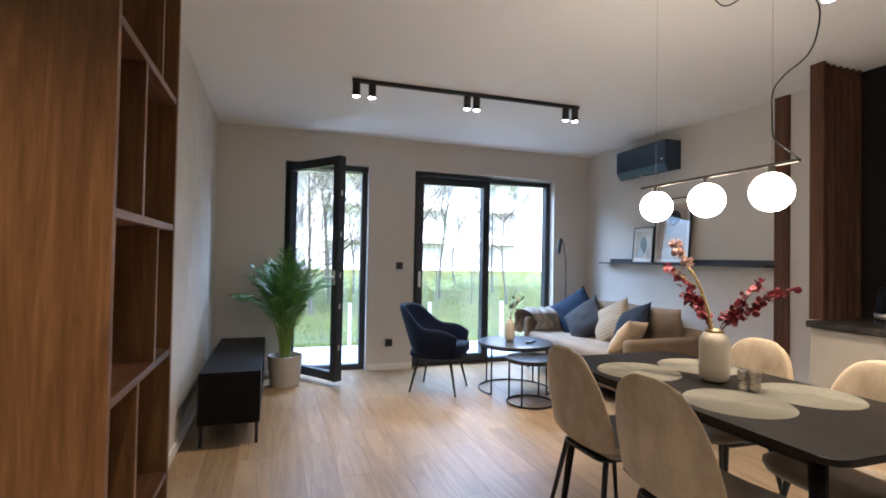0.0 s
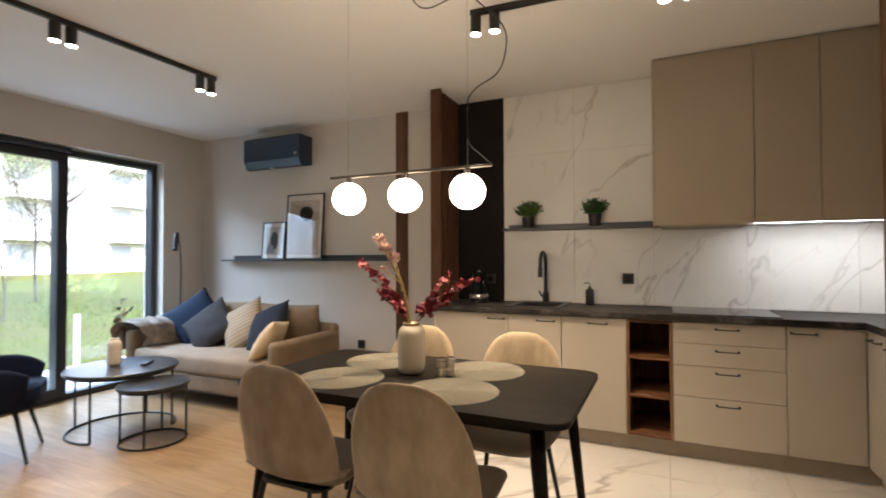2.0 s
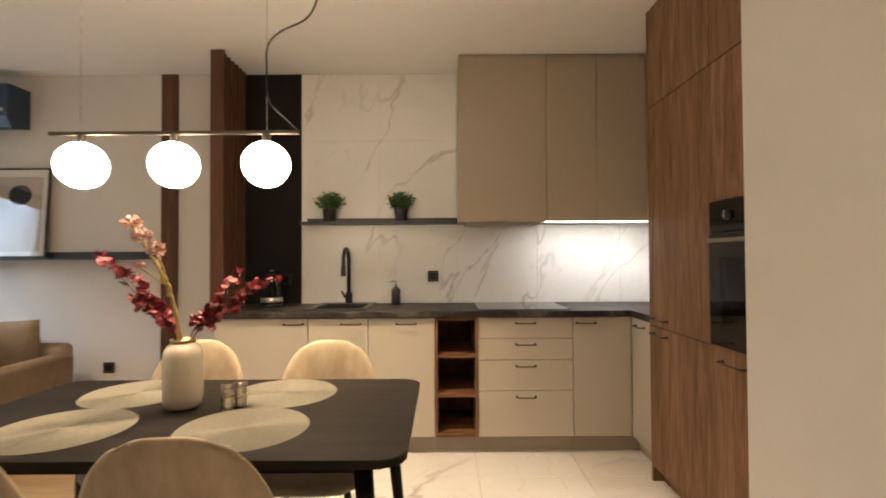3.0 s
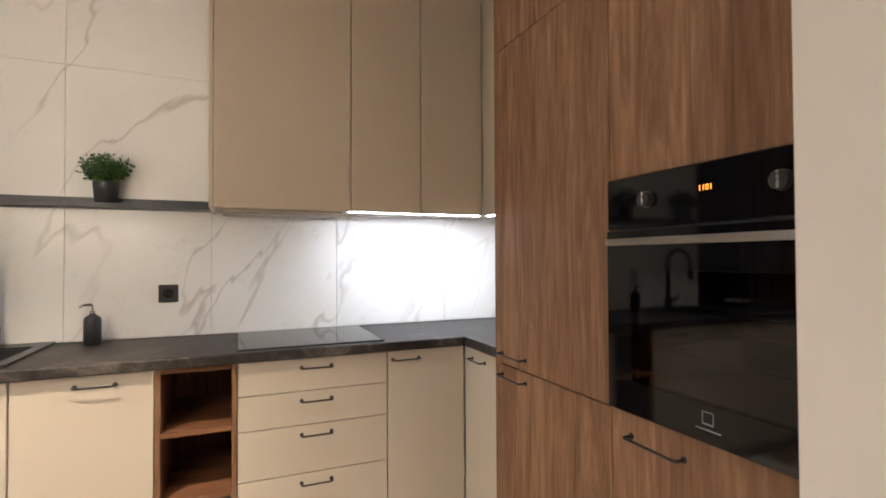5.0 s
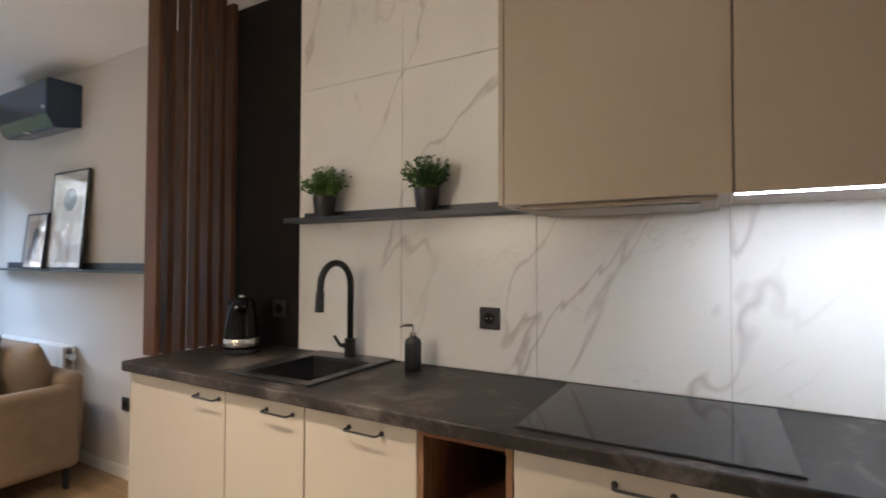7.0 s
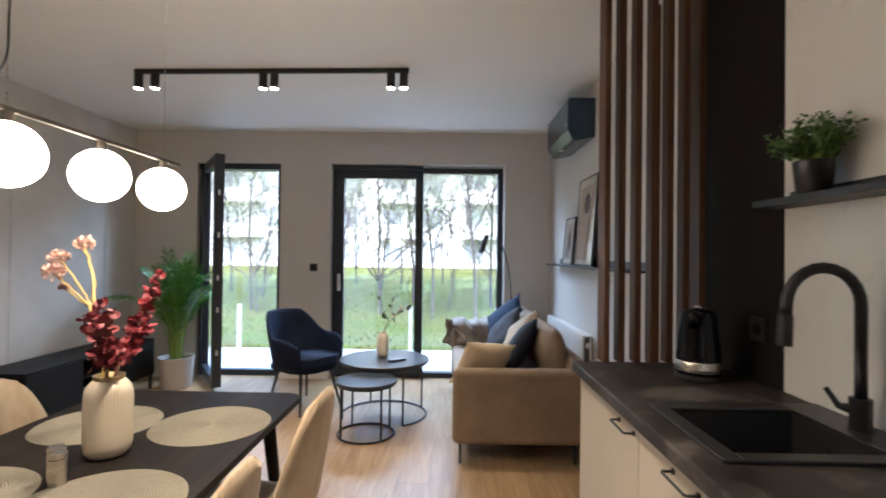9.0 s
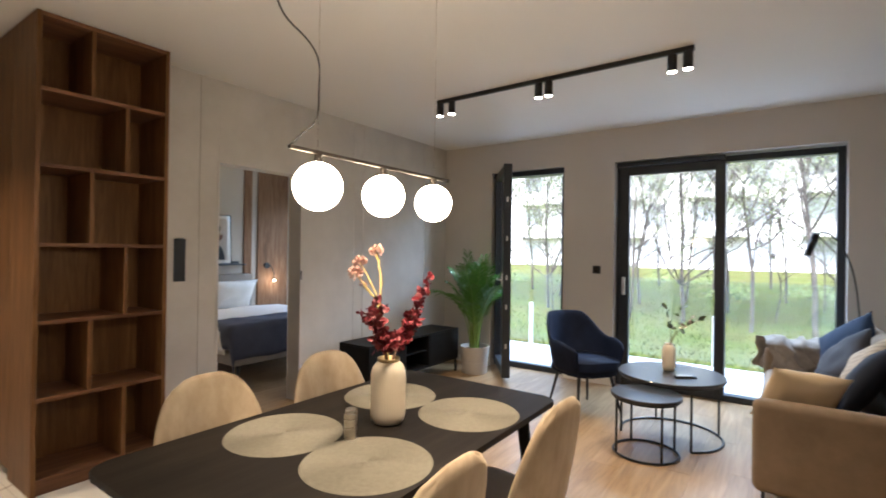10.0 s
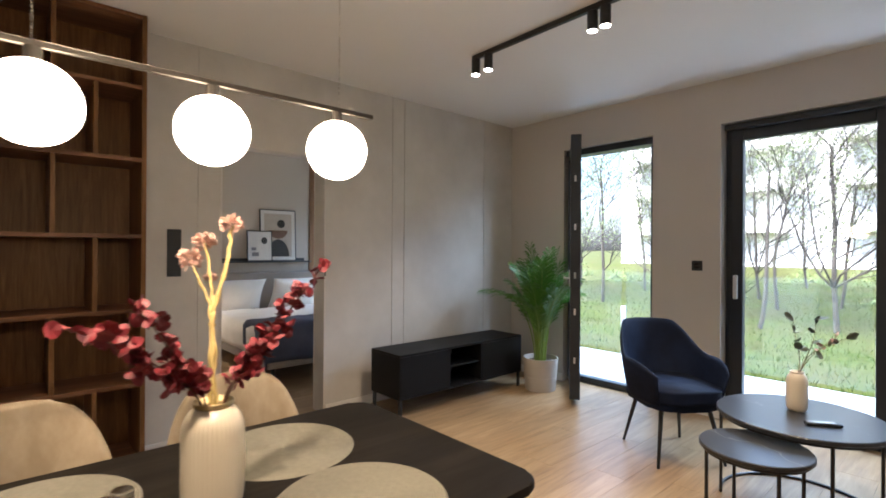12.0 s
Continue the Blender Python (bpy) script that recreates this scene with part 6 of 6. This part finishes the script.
structure("terrace", "pale concrete balcony slab", "terrace", [(-3.3, 6.302, -0.25, 5.2, 7.75, -0.03)], M_DECK)
structure("balcony_above", "pale underside of the balcony above", "balcony", [(-3.4, 6.302, 2.85, 5.3, 6.8, 3.0)], M_FACADE)
bal = thing("balustrade", (1.0, 7.68, -0.03), "frameless glass balustrade with slim white posts", "balustrade")
for k in range(7):
    x = -3.2 + k * 1.2
    g = part("pane", box(x + 0.03 - 1.0, -0.006, 0.06, x + 1.17 - 1.0, 0.006, 1.05), M_RAIL_GLASS, bal, "clear glass panel")
    g.visible_shadow = False
    part("post", box(x - 0.02 - 1.0, -0.03, 0.0, x + 0.02 - 1.0, 0.03, 0.62, 0.003), M_WHITE, bal)


def tree(loc, seed, height, spread_, leafy, label):
    t = thing("tree", loc, label, "tree", "bare spring trees")
    r = random.Random(seed)
    bm, lb = bmesh.new(), bmesh.new()

    def grow(p, d, L, rad, level):
        n = 7 if level < 2 else 4
        pts, rr = [p.copy()], [rad]
        for k in range(n):
            bend = 0.07 if level == 0 else 0.2
            d = (d + Vector((r.gauss(0, bend), r.gauss(0, bend), r.gauss(0.04, 0.11)))).normalized()
            p = p + d * L / n
            pts.append(p.copy())
            rr.append(rad * (1 - 0.5 * (k + 1) / n))
        add_tube(bm, pts, rr, (9, 7, 5, 4, 3)[min(level, 4)], level < 2)
        if level >= 2:
            for q in range(int(leafy * (2 if level == 2 else 3))):
                c = pts[r.randrange(1, len(pts))] + Vector((r.gauss(0, 0.13), r.gauss(0, 0.13), r.gauss(0, 0.13)))
                dd = Vector((r.gauss(0, 1), r.gauss(0, 1), r.gauss(0, 1))).normalized()
                s = dd.orthogonal().normalized()
                a, w = r.uniform(0.03, 0.055), r.uniform(0.012, 0.022)
                lb.faces.new([lb.verts.new(c), lb.verts.new(c + dd * a * 0.5 + s * w), lb.verts.new(c + dd * a), lb.verts.new(c + dd * a * 0.5 - s * w)])
        if level < 4:
            kids = (9, 7, 6, 4)[level]
            for q in range(kids):
                i = r.randrange(2 if level == 0 else 1, len(pts))
                side = Vector((r.gauss(0, 1), r.gauss(0, 1), r.gauss(0.25, 0.4))).normalized()
                grow(pts[i], (d * 0.8 + side * spread_ * r.uniform(0.8, 1.5) + Vector((0, 0, 0.05))).normalized(), L * r.uniform(0.42, 0.82), rr[i] * r.uniform(0.38, 0.58), level + 1)

    grow(Vector((0, 0, -0.2)), Vector((r.gauss(0, 0.06), r.gauss(0, 0.06), 1)).normalized(), height * 0.46, height * 0.0062, 0)
    part("trunk", bm, M_BARK, t, "grey-brown trunk with bare branches")
    part("crown", lb, M_LEAF, t, "thin veil of young leaves")
    return t


kinds = [tree((1.5, 14.0, -0.35), 40, 8.5, 0.72, 0.9, "bare spring tree with a thin veil of young leaves"),
         tree((2.9, 13.2, -0.35), 41, 7.6, 0.8, 0.6, "bare spring tree with a thin veil of young leaves"),
         tree((4.6, 15.5, -0.35), 44, 9.2, 0.7, 1.6, "bare spring tree with a thin veil of young leaves"),
         tree((-0.2, 17, -0.35), 47, 8.0, 0.78, 0.7, "bare spring tree with a thin veil of young leaves"),
         tree((6.4, 18, -0.35), 52, 8.8, 0.74, 1.2, "bare spring tree with a thin veil of young leaves")]
SPOTS_OUT = [(3.5, 20), (8.0, 15.5), (-2.2, 14.5), (-4.4, 15.5), (10, 21), (1.2, 22), (-3, 22), (-6.4, 17), (-8, 20), (-5.2, 20), (0.3, 13.4), (8.6, 22), (-1.2, 25), (11.5, 17), (4.0, 12.6), (-3.3, 18), (6, 24), (-1.3, 19.5), (3.0, 26), (2.2, 16.5), (0.8, 18.5), (-7, 14.5)]
for k, (x, y) in enumerate(SPOTS_OUT):
    copy_thing(kinds[(k * 2 + 1) % 5], pose(x, y, -0.35, 0, 0, 67 * k))

# young slim trees between the taller ones
for k, (x, y) in enumerate([(5.2, 14.6), (-1.8, 13.9), (3.3, 15.0), (6.8, 15.8), (-5.6, 15.2), (4.4, 18.2), (-0.6, 15.4)]):
    copy_thing(kinds[(k * 3 + 2) % 5], pose(x, y, -0.3, 0, 0, 103 * k + 20) @ Matrix.Scale(0.42 + 0.05 * (k % 4), 4))

# low shrubs behind the lawn
for k in range(12):
    x, y = -12 + k * 2.4 + rnd.uniform(-0.6, 0.6), rnd.uniform(19, 30)
    sh = thing("shrub", (x, y, -0.2), "loose green shrub behind the lawn", "shrub", "shrubs behind the lawn")
    bm = bmesh.new()
    wide, tall = rnd.uniform(0.6, 1.3), rnd.uniform(0.5, 1.3)
    for q in range(420):
        d = Vector((rnd.gauss(0, 1), rnd.gauss(0, 1), abs(rnd.gauss(0, 1)))).normalized() * rnd.uniform(0.3, 1.0)
        p = Vector((d.x * wide, d.y * 0.8, d.z * tall))
        u = Vector((rnd.gauss(0, 1), rnd.gauss(0, 1), rnd.gauss(0, 1))).normalized()
        s = u.orthogonal().normalized()
        a = rnd.uniform(0.05, 0.11)
        bm.faces.new([bm.verts.new(p), bm.verts.new(p + u * a * 0.5 + s * a * 0.4), bm.verts.new(p + u * a), bm.verts.new(p + u * a * 0.5 - s * a * 0.4)])
    part("leaves", bm, M_LEAF, sh)

# pale apartment house across the garden
hs = thing("apartment_building", (6, 46, -0.4), "white apartment building with balconies across the garden", "building")
part("wall", box(-26, 0, 0, 26, 10, 13.2), M_FACADE, hs)
part("roof", box(-26.4, -0.6, 13.2, 26.4, 10.4, 13.6), M_DECK, hs)
M_DARKPANE = plain("far_window", (0.30, 0.32, 0.34), rough=0.2, bstr=0, spec=0.9)
wv = box(0, -0.08, 0, 1.7, 0.05, 1.9)
wme = obj("window", wv, M_DARKPANE, hs)
wme.matrix_basis = pose(-24, 0, 0.9)
bv = bmesh.new()
add_box(bv, -0.4, -1.5, -0.2, 4.0, 0.0, 0.0)
add_box(bv, -0.4, -1.5, 0.0, 4.0, -1.42, 1.0)
bme = obj("balcony", bv, M_FACADE, hs)
bme.matrix_basis = pose(-24, 0, 3.3)
for fl_ in range(4):
    for k in range(13):
        if fl_ or k:
            o = new("window", wme.data)
            o.parent = hs
            o.matrix_basis = pose(-24 + k * 3.8, 0, 0.9 + fl_ * 3.2)
        if fl_ and k % 2 == 0 and (fl_ > 1 or k):
            o = new("balcony", bme.data)
            o.parent = hs
            o.matrix_basis = pose(-24 + k * 3.8, 0, 0.1 + fl_ * 3.2)

# ---- floor boards and tiles, piece by piece ----
fw = thing("floor_wood", (0, 0, 0), "warm oak laminate planks running towards the windows", "floor")
tagged(fw, kind="structure")
PW, PL = 0.19, 1.29
plank = {}


def board(w, l):
    key = (round(w, 3), round(l, 3))
    if key not in plank:
        bm = box(-w / 2 + 0.0003, -l / 2 + 0.0003, -0.0135, w / 2 - 0.0003, l / 2 - 0.0003, 0.0, 0.0007, 1)
        me = bpy.data.meshes.new("plank")
        bm.to_mesh(me)
        bm.free()
        me.materials.append(M_OAK)
        plank[key] = me
    return plank[key]


def lay(x0, x1, y0, y1, parent, phase=0):
    x, k = x0, phase
    while x < x1 - 0.005:
        w = min(PW, x1 - x)
        y = y0 - (k * 0.437 * PL) % PL
        while y < y1 - 0.002:
            a, b = max(y, y0), min(y + PL, y1)
            if b - a > 0.01:
                o = new("plank", board(w, b - a))
                o.parent = parent
                o.matrix_basis = pose(x + w / 2, (a + b) / 2, 0)
            y += PL
        x += w
        k += 1


lay(0.0, 4.385, 2.4, 6.0, fw)
lay(0.656, 1.54, 6.0, 6.1, fw, 3)
lay(2.07, 3.9, 6.0, 6.1, fw, 5)
fb = thing("floor_bedroom", (0, 0, 0), "warm oak laminate planks in the bedroom", "floor")
tagged(fb, kind="structure")
lay(-3.0, -0.001, 2.71, 5.999, fb, 2)

ft = thing("floor_tiles", (0, 0, 0), "polished white marble-look floor tiles with grey veins", "floor")
tagged(ft, kind="structure")
tiles = {}


def slab(w, l, t, material, name):
    key = (name, round(w, 3), round(l, 3))
    if key not in tiles:
        bm = box(-w / 2 + 0.001, -l / 2 + 0.001, -t, w / 2 - 0.001, l / 2 - 0.001, 0.0, 0.001, 1)
        me = bpy.data.meshes.new(name)
        bm.to_mesh(me)
        bm.free()
        me.materials.append(material)
        tiles[key] = me
    return tiles[key]


TW, TL = 0.6, 1.2
x = -1.25
while x < 4.38:
    y = 2.398
    x2 = min(x + TL, 4.395)
    while y > -1.25:
        y2 = max(y - TW, -1.25)
        o = new("tile", slab(x2 - x, y - y2, 0.0135, M_FLOOR_TILE, "tile"))
        o.parent = ft
        o.matrix_basis = pose((x + x2) / 2, (y + y2) / 2, 0)
        y = y2
    x = x2

wt = thing("splashback", (4.395, 1.0, 0.9), "large white marble-look wall tiles with grey veins", "splashback")
tagged(wt, kind="structure")
ycuts = [2.435, 1.86, 1.288, 0.70, 0.09, -0.345]
zcuts = [0.9005, 2.098, 2.598]
for a, b in zip(ycuts, ycuts[1:]):
    for z0, z1 in zip(zcuts, zcuts[1:]):
        o = new("tile", slab(a - b, z1 - z0, 0.01, M_WALL_TILE, "wall_tile"))
        o.parent = wt
        o.matrix_basis = Matrix.Translation((-0.0095, (a + b) / 2 - 1.0, (z0 + z1) / 2 - 0.9)) @ Matrix(((0, 0, -1, 0), (1, 0, 0, 0), (0, 1, 0, 0), (0, 0, 0, 1)))
